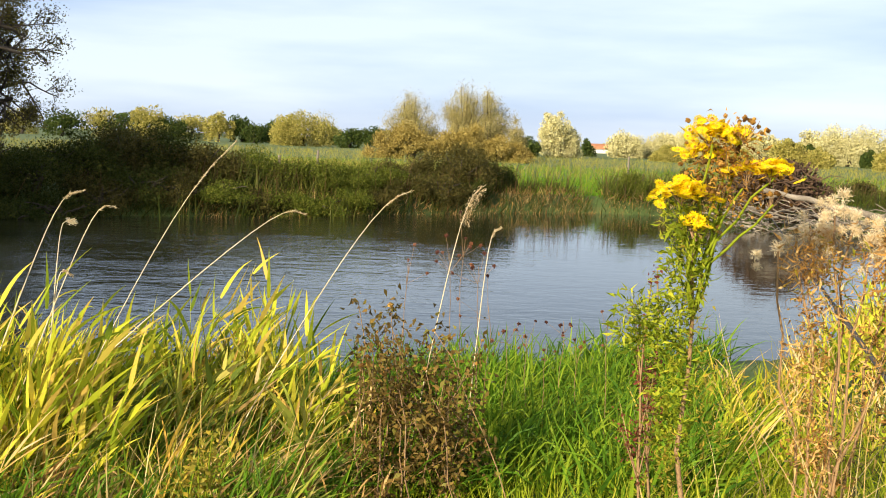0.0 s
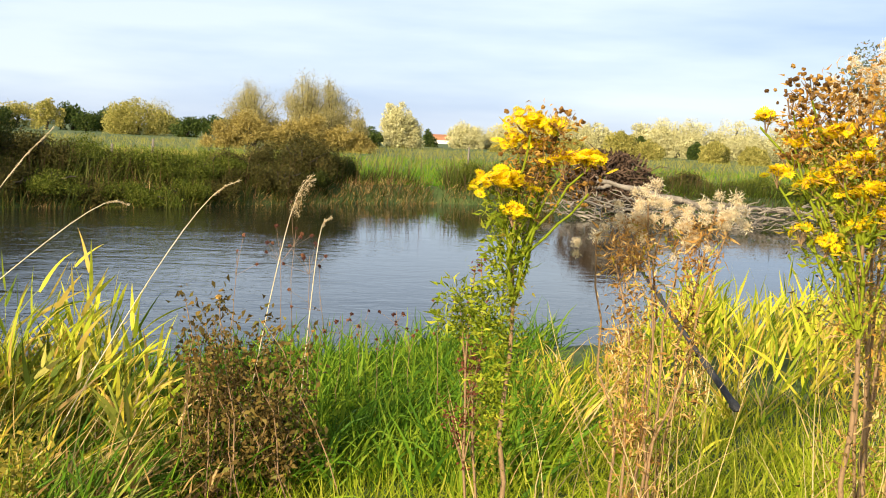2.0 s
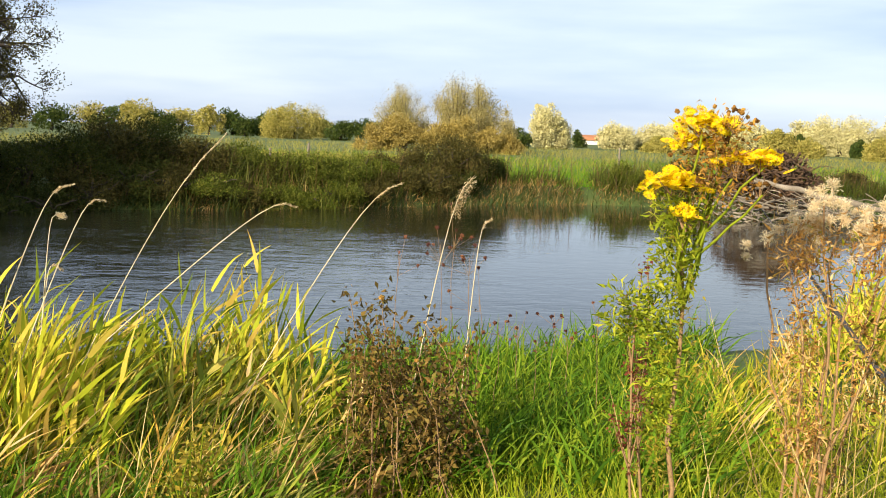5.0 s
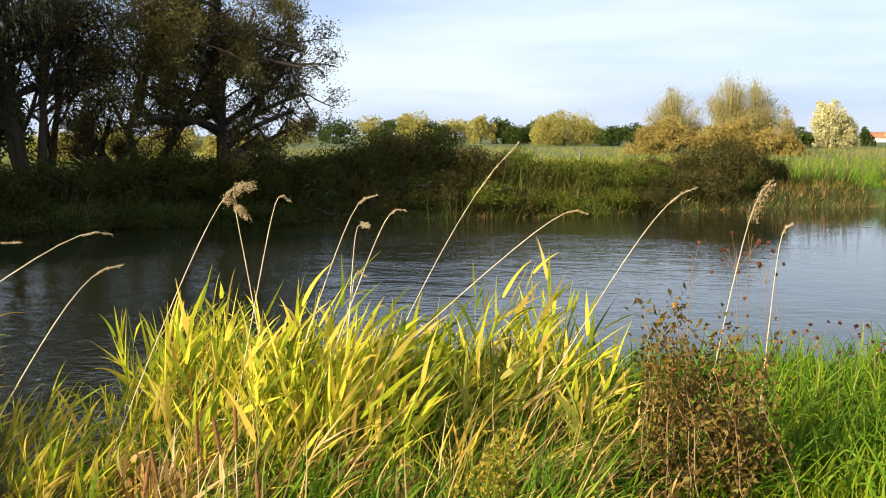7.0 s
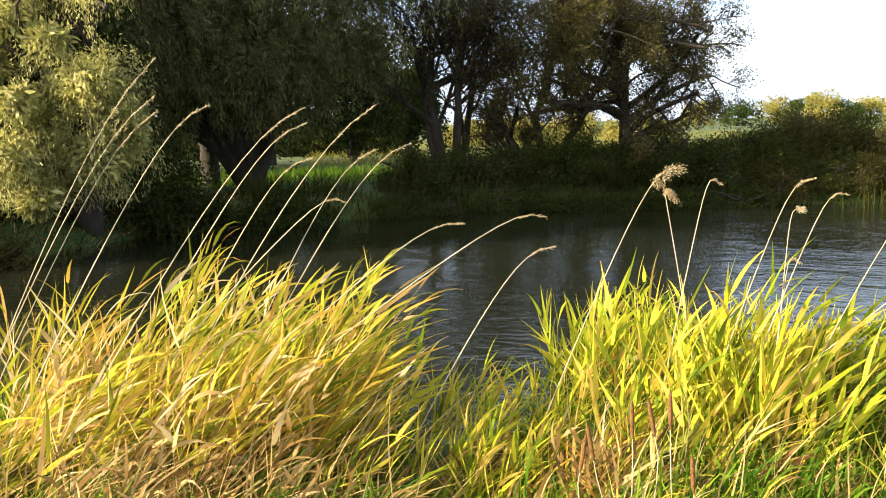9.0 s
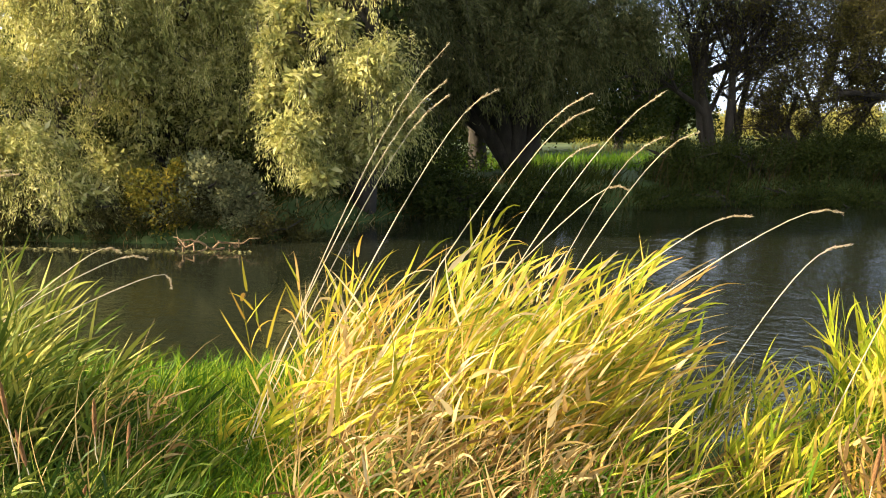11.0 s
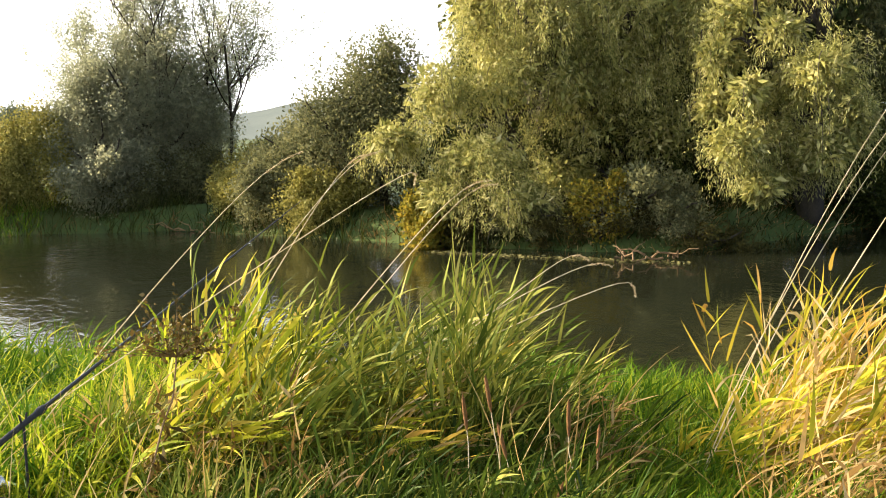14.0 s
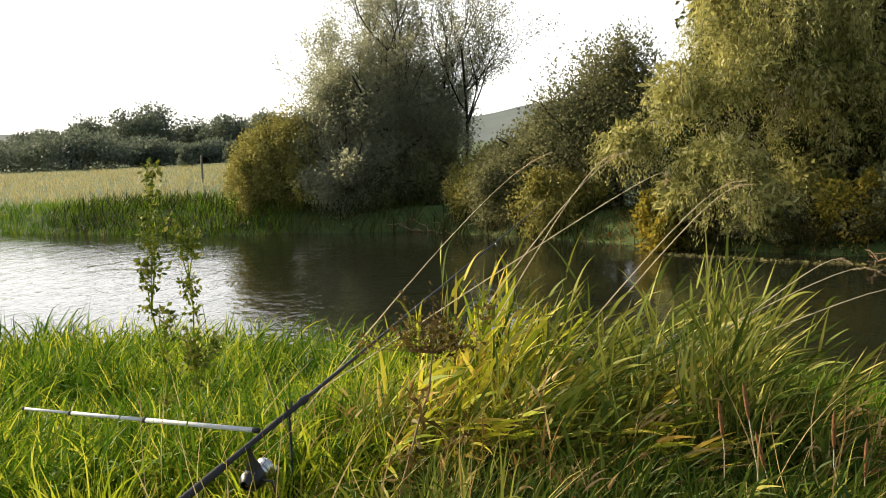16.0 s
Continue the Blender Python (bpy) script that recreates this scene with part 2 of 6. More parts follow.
M_FARGREEN = leaf_material("dark_far_leaf", [(0.03, 0.055, 0.015), (0.06, 0.09, 0.02), (0.11, 0.13, 0.03)], 0.25, 0.3)
# greyed leaf colour: the haze of distance is painted in
M_HAZETINT = leaf_material("haze_tinted_far_leaf", [(0.10, 0.12, 0.085), (0.16, 0.185, 0.125), (0.23, 0.25, 0.16)], 0.1, 0.35)
# blue-grey base colour paints the haze over the hill
M_HAZEHILL = rough_material("haze_tinted_hill", [(0.10, 0.125, 0.11), (0.15, 0.175, 0.15)], 0.02, 0.1)
M_OCHRE = leaf_material("ochre_meadow_blade", [(0.24, 0.22, 0.07), (0.42, 0.36, 0.15), (0.54, 0.46, 0.25)], 0.15, 0.4, spread=0.4)
M_BROWNLEAF = leaf_material("brown_dead_leaf", [(0.04, 0.032, 0.010), (0.10, 0.070, 0.018), (0.22, 0.135, 0.036), (0.16, 0.18, 0.035)], 3.0, 0.3)
M_DRYLEAF = leaf_material("crinkled_dry_leaf", [(0.26, 0.12, 0.03), (0.54, 0.30, 0.08), (0.78, 0.55, 0.24)], 5.0, 0.42, spread=0.7)
M_RUSTLEAF = leaf_material("withered_orange_leaf", [(0.26, 0.12, 0.02), (0.58, 0.30, 0.05), (0.72, 0.48, 0.14)], 5.0, 0.42)
M_HUSK = leaf_material("spent_flower_husk", [(0.08, 0.04, 0.012), (0.22, 0.11, 0.025), (0.48, 0.28, 0.07)], 20.0, 0.3, spread=0.85, single=True)
M_PAPPUS = leaf_material("thistle_down", [(0.66, 0.46, 0.24), (0.84, 0.72, 0.48), (0.88, 0.82, 0.66)], 6.0, 0.4)
M_PETAL = leaf_material("yellow_petal", [(0.80, 0.52, 0.005), (0.90, 0.68, 0.01), (0.92, 0.76, 0.03)], 6.0, 0.4)
M_DISC = rough_material("flower_disc", [(0.45, 0.22, 0.01), (0.65, 0.38, 0.02)], 60.0, 0.3)
M_HERB = leaf_material("herb_leaf", [(0.09, 0.13, 0.012), (0.26, 0.32, 0.02), (0.50, 0.49, 0.045)], 6.0, 0.42, spread=0.7)
M_STEM = rough_material("brown_stem", [(0.16, 0.09, 0.04), (0.30, 0.19, 0.09)], 12.0, 0.3)
M_STALK = rough_material("straw_stalk", [(0.50, 0.39, 0.23), (0.72, 0.61, 0.41)], 12.0, 0.2)
M_SEED = leaf_material("seed_husk", [(0.38, 0.26, 0.12), (0.60, 0.46, 0.26), (0.82, 0.70, 0.48)], 8.0, 0.35)
M_RED = leaf_material("red_dock_seed", [(0.07, 0.022, 0.016), (0.16, 0.045, 0.028), (0.26, 0.10, 0.05)], 8.0, 0.3)
M_BALL = leaf_material("dark_seed_ball", [(0.05, 0.02, 0.014), (0.12, 0.045, 0.026), (0.20, 0.085, 0.04)], 8.0, 0.2, spread=0.85, single=True)
M_SPIKE = rough_material("brown_spike", [(0.20, 0.08, 0.02), (0.36, 0.17, 0.05)], 80.0, 0.8)
M_CARBON = rough_material("black_carbon", [(0.010, 0.010, 0.012), (0.022, 0.022, 0.025)], 20.0, 0.05, 0.35)
M_FOAM = rough_material("black_grip_foam", [(0.018, 0.018, 0.02), (0.04, 0.04, 0.045)], 90.0, 0.3, 0.8)
M_CHROME = rough_material("worn_silver_metal", [(0.55, 0.55, 0.55), (0.75, 0.75, 0.75)], 20.0, 0.05, 0.25, metal=1.0)
M_POLE = rough_material("pale_alloy_pole", [(0.55, 0.55, 0.54), (0.75, 0.75, 0.73)], 10.0, 0.05, 0.4)
M_WHITE = rough_material("white_render_wall", [(0.62, 0.60, 0.56), (0.8, 0.78, 0.74)], 1.0, 0.2)
M_TILE = rough_material("orange_roof_tile", [(0.35, 0.14, 0.06), (0.5, 0.22, 0.1)], 2.0, 0.4)
M_WEED = leaf_material("floating_weed", [(0.09, 0.085, 0.03), (0.19, 0.17, 0.06), (0.30, 0.26, 0.11)], 2.0, 0.2)
M_BARK = rough_material("bark", [(0.018, 0.014, 0.010), (0.045, 0.036, 0.026), (0.09, 0.072, 0.052)], 4.0, 0.8, 0.95, (1, 1, 0.3))
M_TWIG = rough_material("twig_bark", [(0.03, 0.023, 0.018), (0.075, 0.056, 0.042)], 6.0, 0.3, 0.9)
M_DRIFT = rough_material("bleached_driftwood", [(0.09, 0.075, 0.06), (0.19, 0.16, 0.125), (0.32, 0.275, 0.22)], 3.0, 0.6, 0.9, (1, 1, 0.5))
M_ROOTS = rough_material("root_earth", [(0.035, 0.02, 0.012), (0.08, 0.045, 0.025), (0.13, 0.08, 0.05)], 4.0, 1.0, 0.95)


# ---- building helpers ----
WIND = np.array([0.75, 0.62, 0.0])


def pol(az, d, z=0.0):
    """The place d metres away, az degrees to the left of the first view."""
    return np.array([-math.sin(radians(az)) * d, math.cos(radians(az)) * d, z])


def pols(az, d):
    a = np.radians(az)
    return np.stack([-np.sin(a) * d, np.cos(a) * d], 1)


def unit(v):
    return v / np.maximum(np.linalg.norm(v, axis=-1, keepdims=True), 1e-9)


def mesh_of(name, verts, faces_by_size, mat, smooth=False):
    """A mesh out of numpy arrays: verts (n, 3) and arrays of faces with one number of corners each."""
    me = bpy.data.meshes.new(name)
    me.vertices.add(len(verts))
    me.vertices.foreach_set("co", np.ascontiguousarray(verts, dtype=np.float32).ravel())
    idx = np.concatenate([f.ravel() for f in faces_by_size]).astype(np.int32)
    sizes = np.concatenate([np.full(len(f), f.shape[1]) for f in faces_by_size])
    me.loops.add(len(idx))
    me.loops.foreach_set("vertex_index", idx)
    me.polygons.add(len(sizes))
    starts = np.concatenate([[0], np.cumsum(sizes)[:-1]]).astype(np.int32)
    me.polygons.foreach_set("loop_start", starts)
    if smooth:
        me.polygons.foreach_set("use_smooth", np.ones(len(sizes), dtype=bool))
    me.update(calc_edges=True)
    me.validate()
    me.materials.append(mat)
    return me


def ob_of(name, me, parent=None, label=""):
    ob = new(name, me)
    if parent is not None:
        ob.parent = parent
    return tagged(ob, label)


def thing(name, at, label, category, group="", kind=""):
    e = new(name)
    e.empty_display_size = 0.1
    e.location = Vector([float(c) for c in at])
    return tagged(e, label, category, group, kind)


def leaf_arrays(P, D, L, W, rng, curl=0.12):
    """Leaves as pointed rhombs: base P, axis D, length L, width W."""
    n = len(P)
    L, W = np.broadcast_to(L, n)[:, None], np.broadcast_to(W, n)[:, None]
    D = unit(D)
    side = unit(np.cross(D, rng.normal(size=(n, 3))))
    up = np.cross(side, D)
    v = np.stack([P, P + D * L * 0.45 + side * W * 0.5 + up * L * curl, P + D * L, P + D * L * 0.45 - side * W * 0.5 + up * L * curl], 1)
    return v.reshape(-1, 3), np.arange(4 * n).reshape(n, 4)


def ribbon_arrays(B, D0, L, W, bend, rng, K=5, taper=2.2):
    """Blades: base B, first direction D0, length L, width W, bend (n, 3) added to the direction towards the tip."""
    n = len(B)
    s = np.linspace(0, 1, K + 1)
    dirs = unit(D0[:, None, :] + bend[:, None, :] * (s[None, :, None] ** 1.4))
    steps = dirs[:, :-1] * (L[:, None, None] / K)
    C = np.concatenate([np.zeros((n, 1, 3)), np.cumsum(steps, 1)], 1) + B[:, None, :]
    h = rng.normal(size=(n, 3))
    side = unit(np.cross(dirs, h[:, None, :]))
    prof = np.minimum(1, 0.5 + 2.5 * s) * (1 - s ** taper)
    prof[-1] = 0.02
    half = side * (W[:, None, None] * 0.5 * prof[None, :, None])
    v = np.stack([C - half, C + half], 2).reshape(n, -1, 3)
    base = (np.arange(n) * (2 * (K + 1)))[:, None]
    k = np.arange(K)[None, :] * 2
    f = np.stack([base + k, base + k + 1, base + k + 3, base + k + 2], -1).reshape(-1, 4)
    return v.reshape(-1, 3), f, C


def merge(chunks):
    vs, fs, o = [], [], 0
    for v, f in chunks:
        vs.append(v)
        fs.append(f + o)
        o += len(v)
    return np.concatenate(vs), np.concatenate(fs)


def tubes_arrays(lines, sides=5):
    """Tapered tubes along polylines: each line is (points (k, 3), radii (k,))."""
    out = []
    ang = np.linspace(0, 2 * np.pi, sides, endpoint=False)
    ring = np.stack([np.cos(ang), np.sin(ang)], 1)
    for pts, rad in lines:
        pts, rad = np.asarray(pts, float), np.asarray(rad, float)
        k = len(pts)
        t = unit(np.gradient(pts, axis=0))
        ref = np.array([0.0, 0.0, 1.0]) if abs(t[0][2]) < 0.9 else np.array([1.0, 0.0, 0.0])
        a = unit(np.cross(t, ref))
        b = np.cross(t, a)
        v = pts[:, None] + rad[:, None, None] * (ring[None, :, :1] * a[:, None] + ring[None, :, 1:] * b[:, None])
        i = np.arange(k - 1)[:, None] * sides
        j = np.arange(sides)[None, :]
        jn = (j + 1) % sides
        f = np.stack([i + j, i + jn, i + sides + jn, i + sides + j], -1).reshape(-1, 4)
        out.append((v.reshape(-1, 3), f))
    return merge(out)


def curve_line(a, b, r0, r1, n=5, sag=None, rng=None, jit=0.0):
    s = np.linspace(0, 1, n)[:, None]
    p = np.asarray(a, float) * (1 - s) + np.asarray(b, float) * s
    if sag is not None:
        p = p + np.asarray(sag, float) * (4 * s * (1 - s))
    if rng is not None and jit:
        j = rng.normal(size=(n, 3)) * jit
        j[0] = 0
        p = p + j
    return p, r0 + (r1 - r0) * s[:, 0]


# ---- the river's plan ----
WATER_Z = -0.9
FAR_LINE = [(400, 90), (120, 62), (60, 46), (30, 38), (20, 35.5), (14.9, 34), (9.5, 36), (5.5, 36.2), (2.2, 34.5), (-2.9, 30.6), (-6.7, 28.4), (-9.7, 27.5), (-13.3, 24.8),
            (-16.3, 21.3), (-17.2, 18.4), (-18.6, 16.2), (-17.6, 13.4), (-16.4, 10.2), (-17.8, 8.3), (-20.6, 6.2), (-22.6, 5.0), (-27.2, 2.0), (-29.1, -2.8),
            (-33.5, -9.1), (-48, -22), (-90, -60), (-300, -260)]
NEAR_LINE = [(-290, -300), (-75, -78), (-34, -33), (-19, -16), (-12.0, -6.0), (-9.0, 0.0), (-7.0, 3.2), (-5.4, 5.0), (-4.3, 4.9), (-3.6, 5.0), (-3.1, 6.0), (-1.6, 7.2), (1.0, 8.6), (4.5, 10.0),
             (9, 12.5), (18, 17), (40, 26), (120, 44), (400, 70)]
RIVER = np.array(FAR_LINE + NEAR_LINE, float)


def river_distance(p):
    """Metres to the waterline, negative in the river."""
    a, b = RIVER, np.roll(RIVER, -1, 0)
    best = np.full(len(p), 1e9)
    inside = np.zeros(len(p), bool)
    for (x0, y0), (x1, y1) in zip(a, b):
        d = np.array([x1 - x0, y1 - y0])
        t = np.clip(((p - (x0, y0)) @ d) / max(d @ d, 1e-9), 0, 1)
        best = np.minimum(best, np.hypot(*(p - ((x0, y0) + t[:, None] * d)).T))
        if y0 != y1:
            cross = ((y0 > p[:, 1]) != (y1 > p[:, 1])) & (p[:, 0] < (x1 - x0) * (p[:, 1] - y0) / (y1 - y0) + x0)
            inside ^= cross
    return np.where(inside, -best, best)


def far_side(p):
    """True beyond the river."""
    r = np.hypot(p[:, 0], p[:, 1])
    return (r > 13.5) & (river_distance(p) > 0) & ((p[:, 1] > 18) | (p[:, 0] < -14)) & ~((p[:, 0] > 25) & (p[:, 1] < 26))


def ground_z(p):
    """Height of the ground: a bank falls to the water, the bed lies below it."""
    p = np.atleast_2d(np.asarray(p, float))
    d = river_distance(p)
    far = far_side(p)
    top = np.where(far, -0.35 + 0.0025 * np.clip(d, 0, 200), -0.28 * np.exp(-np.clip(d, 0, 99) / 2.2))
    edge = np.where(far, 1.6, 0.9)
    s = np.clip((d + 0.15) / edge, 0, 1)
    s = s * s * (3 - 2 * s)
    z = np.where(d > -0.15, -1.15 + (top + 1.15) * s, -1.15 + np.maximum(d + 0.15, -4) * 0.2)
    lump = 0.05 * np.sin(p[:, 0] * 1.7 + 1.3 * np.sin(p[:, 1] * 0.9)) * np.cos(p[:, 1] * 1.3 + p[:, 0] * 0.4)
    return z + lump * np.clip(d, 0, 1)


def gz(x, y):
    return float(ground_z([[x, y]])[0])


def on_ground(xy):
    return np.concatenate([xy, ground_z(xy)[:, None]], 1)


# ---- ground and water ----
rings = np.concatenate([[0.0], np.geomspace(0.6, 60, 120), np.geomspace(63, 4000, 40)])
spokes = 360
gx = np.stack([np.outer(rings[1:], -np.sin(np.linspace(0, 2 * np.pi, spokes, endpoint=False))).ravel(),
               np.outer(rings[1:], np.cos(np.linspace(0, 2 * np.pi, spokes, endpoint=False))).ravel()], 1)
gv = np.concatenate([[[0, 0, 0]], on_ground(gx)])
ii, jj = np.meshgrid(np.arange(len(rings) - 2), np.arange(spokes), indexing="ij")
jn = (jj + 1) % spokes
quads = np.stack([1 + ii * spokes + jj, 1 + ii * spokes + jn, 1 + (ii + 1) * spokes + jn, 1 + (ii + 1) * spokes + jj], -1).reshape(-1, 4)[:, ::-1]
jc = np.arange(spokes)
fan = np.stack([np.zeros(spokes, int), 1 + (jc + 1) % spokes, 1 + jc], -1)[:, ::-1]
ground = ob_of("ground", mesh_of("ground", gv, [quads, fan], M_GROUND, True))
tagged(ground, "rough green riverside meadow with a low bank", "ground", kind="structure")

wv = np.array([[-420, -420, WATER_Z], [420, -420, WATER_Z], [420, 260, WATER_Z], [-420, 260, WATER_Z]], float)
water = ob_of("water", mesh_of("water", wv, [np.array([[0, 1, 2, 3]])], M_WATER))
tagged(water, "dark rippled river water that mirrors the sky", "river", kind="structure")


# ---- grass, reeds and bank growth (uncountable) ----
def stuff(name, v, f, mat, label, category):
    return tagged(ob_of(name, mesh_of(name, v, [f], mat)), label, category, kind="stuff")


def tuft_field(xy, h, w, rng, spread=0.35, lean=0.25, droop=0.25, K=4):
    """Blades that stand at xy on the ground, fan out, lean with the wind and arch over."""
    n = len(xy)
    B = on_ground(xy)
    B[:, 2] -= 0.03
    D = unit(np.array([0, 0, 1.0]) + rng.normal(size=(n, 3)) * spread * [1, 1, 0.2] + WIND * lean)
    bend = rng.normal(size=(n, 3)) * 0.35 * [1, 1, 0] + WIND * rng.uniform(0.2, 1.0, (n, 1)) * lean * 2 + np.array([0, 0, -1.0]) * rng.uniform(0, 2 * droop + 0.01, (n, 1))
    v, f, _ = ribbon_arrays(B, D, h, w, bend, rng, K)
    return v, f


def reed_field(xy, h, rng, leaf=(0.15, 0.30), width=(0.016, 0.032), per=7, lean=0.25, curl=1.2, wild=0.65, low=0.22, way=None):
    """Reed stems with long pointed leaves that part from them by turns all the way up; way: where each stem leans."""
    n = len(xy)
    B = on_ground(xy)
    B[:, 2] -= 0.03
    way = WIND * lean * rng.uniform(0.1, 1.5, (n, 1)) if way is None else way
    D = unit(np.array([0, 0, 1.0]) + rng.normal(size=(n, 3)) * 0.16 * [1, 1, 0] + way * rng.uniform(0.5, 1.3, (n, 1)))
    v, f, C = ribbon_arrays(B, D, h, np.full(n, 0.006), way * rng.uniform(0.3, 1.3, (n, 1)), rng, 5)
    m = n * per
    k = np.repeat(np.arange(n), per)
    turn = np.tile(np.arange(per), n)
    s = low + (0.98 - low) * (turn + rng.uniform(0.1, 0.9, m)) / per
    x = s * 5
    i = np.minimum(x.astype(int), 4)
    P = C[k, i] * (1 - (x - i))[:, None] + C[k, i + 1] * (x - i)[:, None]
    axis = unit(C[k, i + 1] - C[k, i])
    flat = np.repeat(rng.uniform(0, 2 * np.pi, n), per) + turn * np.pi + rng.normal(size=m) * 0.6
    side = np.stack([np.cos(flat), np.sin(flat), rng.normal(size=m) * 0.15], 1)
    D2 = unit(axis + side * (wild * rng.uniform(0.4, 1.7, m) * (1.2 - 0.75 * s))[:, None] + way[k] * 0.35)
    b2 = way[k] * rng.uniform(0.0, 1.3, (m, 1)) + np.array([0, 0, -1.0]) * rng.uniform(0.0, 1.0, (m, 1)) ** 2.5 * curl + side * rng.uniform(-0.2, 0.5, (m, 1))
    L2 = rng.uniform(*leaf, m) * (0.7 + 0.5 * np.sin(np.pi * np.clip(s, 0, 1)))
    v2, f2, _ = ribbon_arrays(P, D2, L2, rng.uniform(*width, m), b2, rng, 5, 1.25)
    return merge([(v, f), (v2, f2)])


def stand(n, az, d, clumps, radius, tall, rng, lean=0.25):
    """n reeds in clumps, each clump with its own height and lean, lower towards its rim, none in the water."""
    c = pols(rng.uniform(*az, clumps), rng.uniform(*d, clumps))
    size = rng.uniform(0.0, 1.0, clumps)
    tilt = WIND * lean * rng.uniform(0.15, 1.7, (clumps, 1)) + rng.normal(size=(clumps, 3)) * 0.14 * [1, 1, 0]
    k = rng.integers(0, clumps, n)
    off = rng.normal(size=(n, 2)) * radius * (0.6 + 0.6 * size[k])[:, None]
    xy = c[k] + off
    r = np.hypot(off[:, 0], off[:, 1]) / radius
    h = (tall[0] + (tall[1] - tall[0]) * size[k]) * np.exp(-(r / 2.6) ** 2) * rng.uniform(0.72, 1.08, n)
    ok = river_distance(xy) > 0.05
    return xy[ok], h[ok], tilt[k][ok]


def tussocks(clumps, az, d, per, tall, wide, rng, width=(0.006, 0.018), lean=0.4, droop=0.7, radius=0.17):
    """Mounded tussocks: blades are tallest in the middle, fan outwards and arch over."""
    c = dry(pols(rng.uniform(*az, clumps), rng.uniform(*d, clumps)), 0.15)
    size = rng.uniform(0.45, 1.0, len(c)) ** 0.8
    k = np.repeat(np.arange(len(c)), per)
    off = rng.normal(size=(len(k), 2)) * radius * size[k][:, None]
    r = np.hypot(off[:, 0], off[:, 1]) / (radius * size[k])
    h = np.maximum(0.14, rng.uniform(*tall, len(k)) * size[k] * np.exp(-(r / 2.2) ** 2))
    B = on_ground(c[k] + off)
    B[:, 2] -= 0.03
    out = np.concatenate([off / (radius * size[k])[:, None], np.zeros((len(k), 1))], 1)
    D = unit(np.array([0, 0, 1.0]) + out * wide + rng.normal(size=(len(k), 3)) * 0.22 * [1, 1, 0.2] + WIND * lean * rng.uniform(0.3, 1.0, (len(k), 1)))
    bend = rng.normal(size=(len(k), 3)) * 0.3 * [1, 1, 0] + out * 0.3 + WIND * rng.uniform(0.1, 1.0, (len(k), 1)) * lean * 1.6 + np.array([0, 0, -1.0]) * rng.uniform(0, 2 * droop, (len(k), 1)) ** 1.3
    v, f, _ = ribbon_arrays(B, D, h, rng.uniform(*width, len(k)), bend, rng, 6)
    return v, f


def scatter(n, az, d, rng, power=1.0, clumps=0, clump_r=0.25):
    """n places between two directions and two distances, gathered round clumps where asked."""
    if clumps:
        c = pols(rng.uniform(*az, clumps), rng.uniform(*d, clumps))
        return c[rng.integers(0, clumps, n)] + rng.normal(size=(n, 2)) * clump_r
    return pols(rng.uniform(*az, n), d[0] + (d[1] - d[0]) * rng.uniform(0, 1, n) ** power)


def without(xy, az, d):
    """Leaves a stretch free."""
    a = np.degrees(np.arctan2(-xy[:, 0], xy[:, 1]))
    r = np.hypot(xy[:, 0], xy[:, 1])
    return xy[~((a > az[0]) & (a < az[1]) & (r > d[0]) & (r < d[1]))]


def dry(xy, least=0.05):
    return xy[river_distance(xy) > least]


rng = np.random.default_rng(11)
# short turf where the camera's owner stands and in front of it
xy = without(dry(np.concatenate([scatter(52000, (-50, 125), (2.4, 6.5), rng, 0.8), scatter(16000, (0, 360), (0.2, 4.5), rng, 0.7)])), (64, 86), (3.0, 7.0))
xy = without(xy, (31, 39), (4.4, 8.0))
v, f = tuft_field(xy, rng.uniform(0.10, 0.24, len(xy)), rng.uniform(0.004, 0.009, len(xy)), rng, 0.5, 0.15, 0.3, 3)
stuff("short_grass", v, f, M_LAWN, "short sunlit yellow-green turf on the near bank", "grass")
# lush grass that falls to the water, low where the bank opens to it
xy = dry(np.concatenate([scatter(7000, (-14, 8), (4.4, 8.8), rng, 1.0, 260, 0.10), scatter(9000, (86, 122), (5.2, 9.5), rng, 1.0, 260, 0.12), scatter(3500, (88, 122), (4.5, 5.6), rng, 1.0, 110, 0.11),
                         scatter(3600, (8, 29), (3.6, 5.5), rng, 1.0, 110, 0.10), scatter(3000, (39, 54), (3.6, 5.5), rng, 1.0, 90, 0.10)]))
v, f = tuft_field(xy, rng.uniform(0.2, 0.48, len(xy)), rng.uniform(0.007, 0.02, len(xy)), rng, 0.55, 0.25, 0.8, 5)
stuff("lush_grass", v, f, M_LUSH, "lush deep-green grass arching down the bank", "grass")
xy = dry(np.concatenate([scatter(8000, (54, 69), (3.4, 8.2), rng), scatter(900, (28, 40), (3.2, 4.6), rng)]))
v, f = tuft_field(xy, rng.uniform(0.10, 0.30, len(xy)), rng.uniform(0.006, 0.014, len(xy)), rng, 0.5, 0.2, 0.5, 5)
stuff("lush_grass", v, f, M_LUSH, "low lush green grass in a gap of the reeds", "grass")
xy = dry(scatter(5500, (84, 122), (4.6, 9.0), rng, 1.0, 150, 0.13))
v, f = tuft_field(xy, rng.uniform(0.2, 0.46, len(xy)), rng.uniform(0.006, 0.016, len(xy)), rng, 0.5, 0.25, 0.7, 5)
stuff("tall_grass", v, f, M_LAWN, "sunlit yellow-green grass in uneven tufts", "grass")
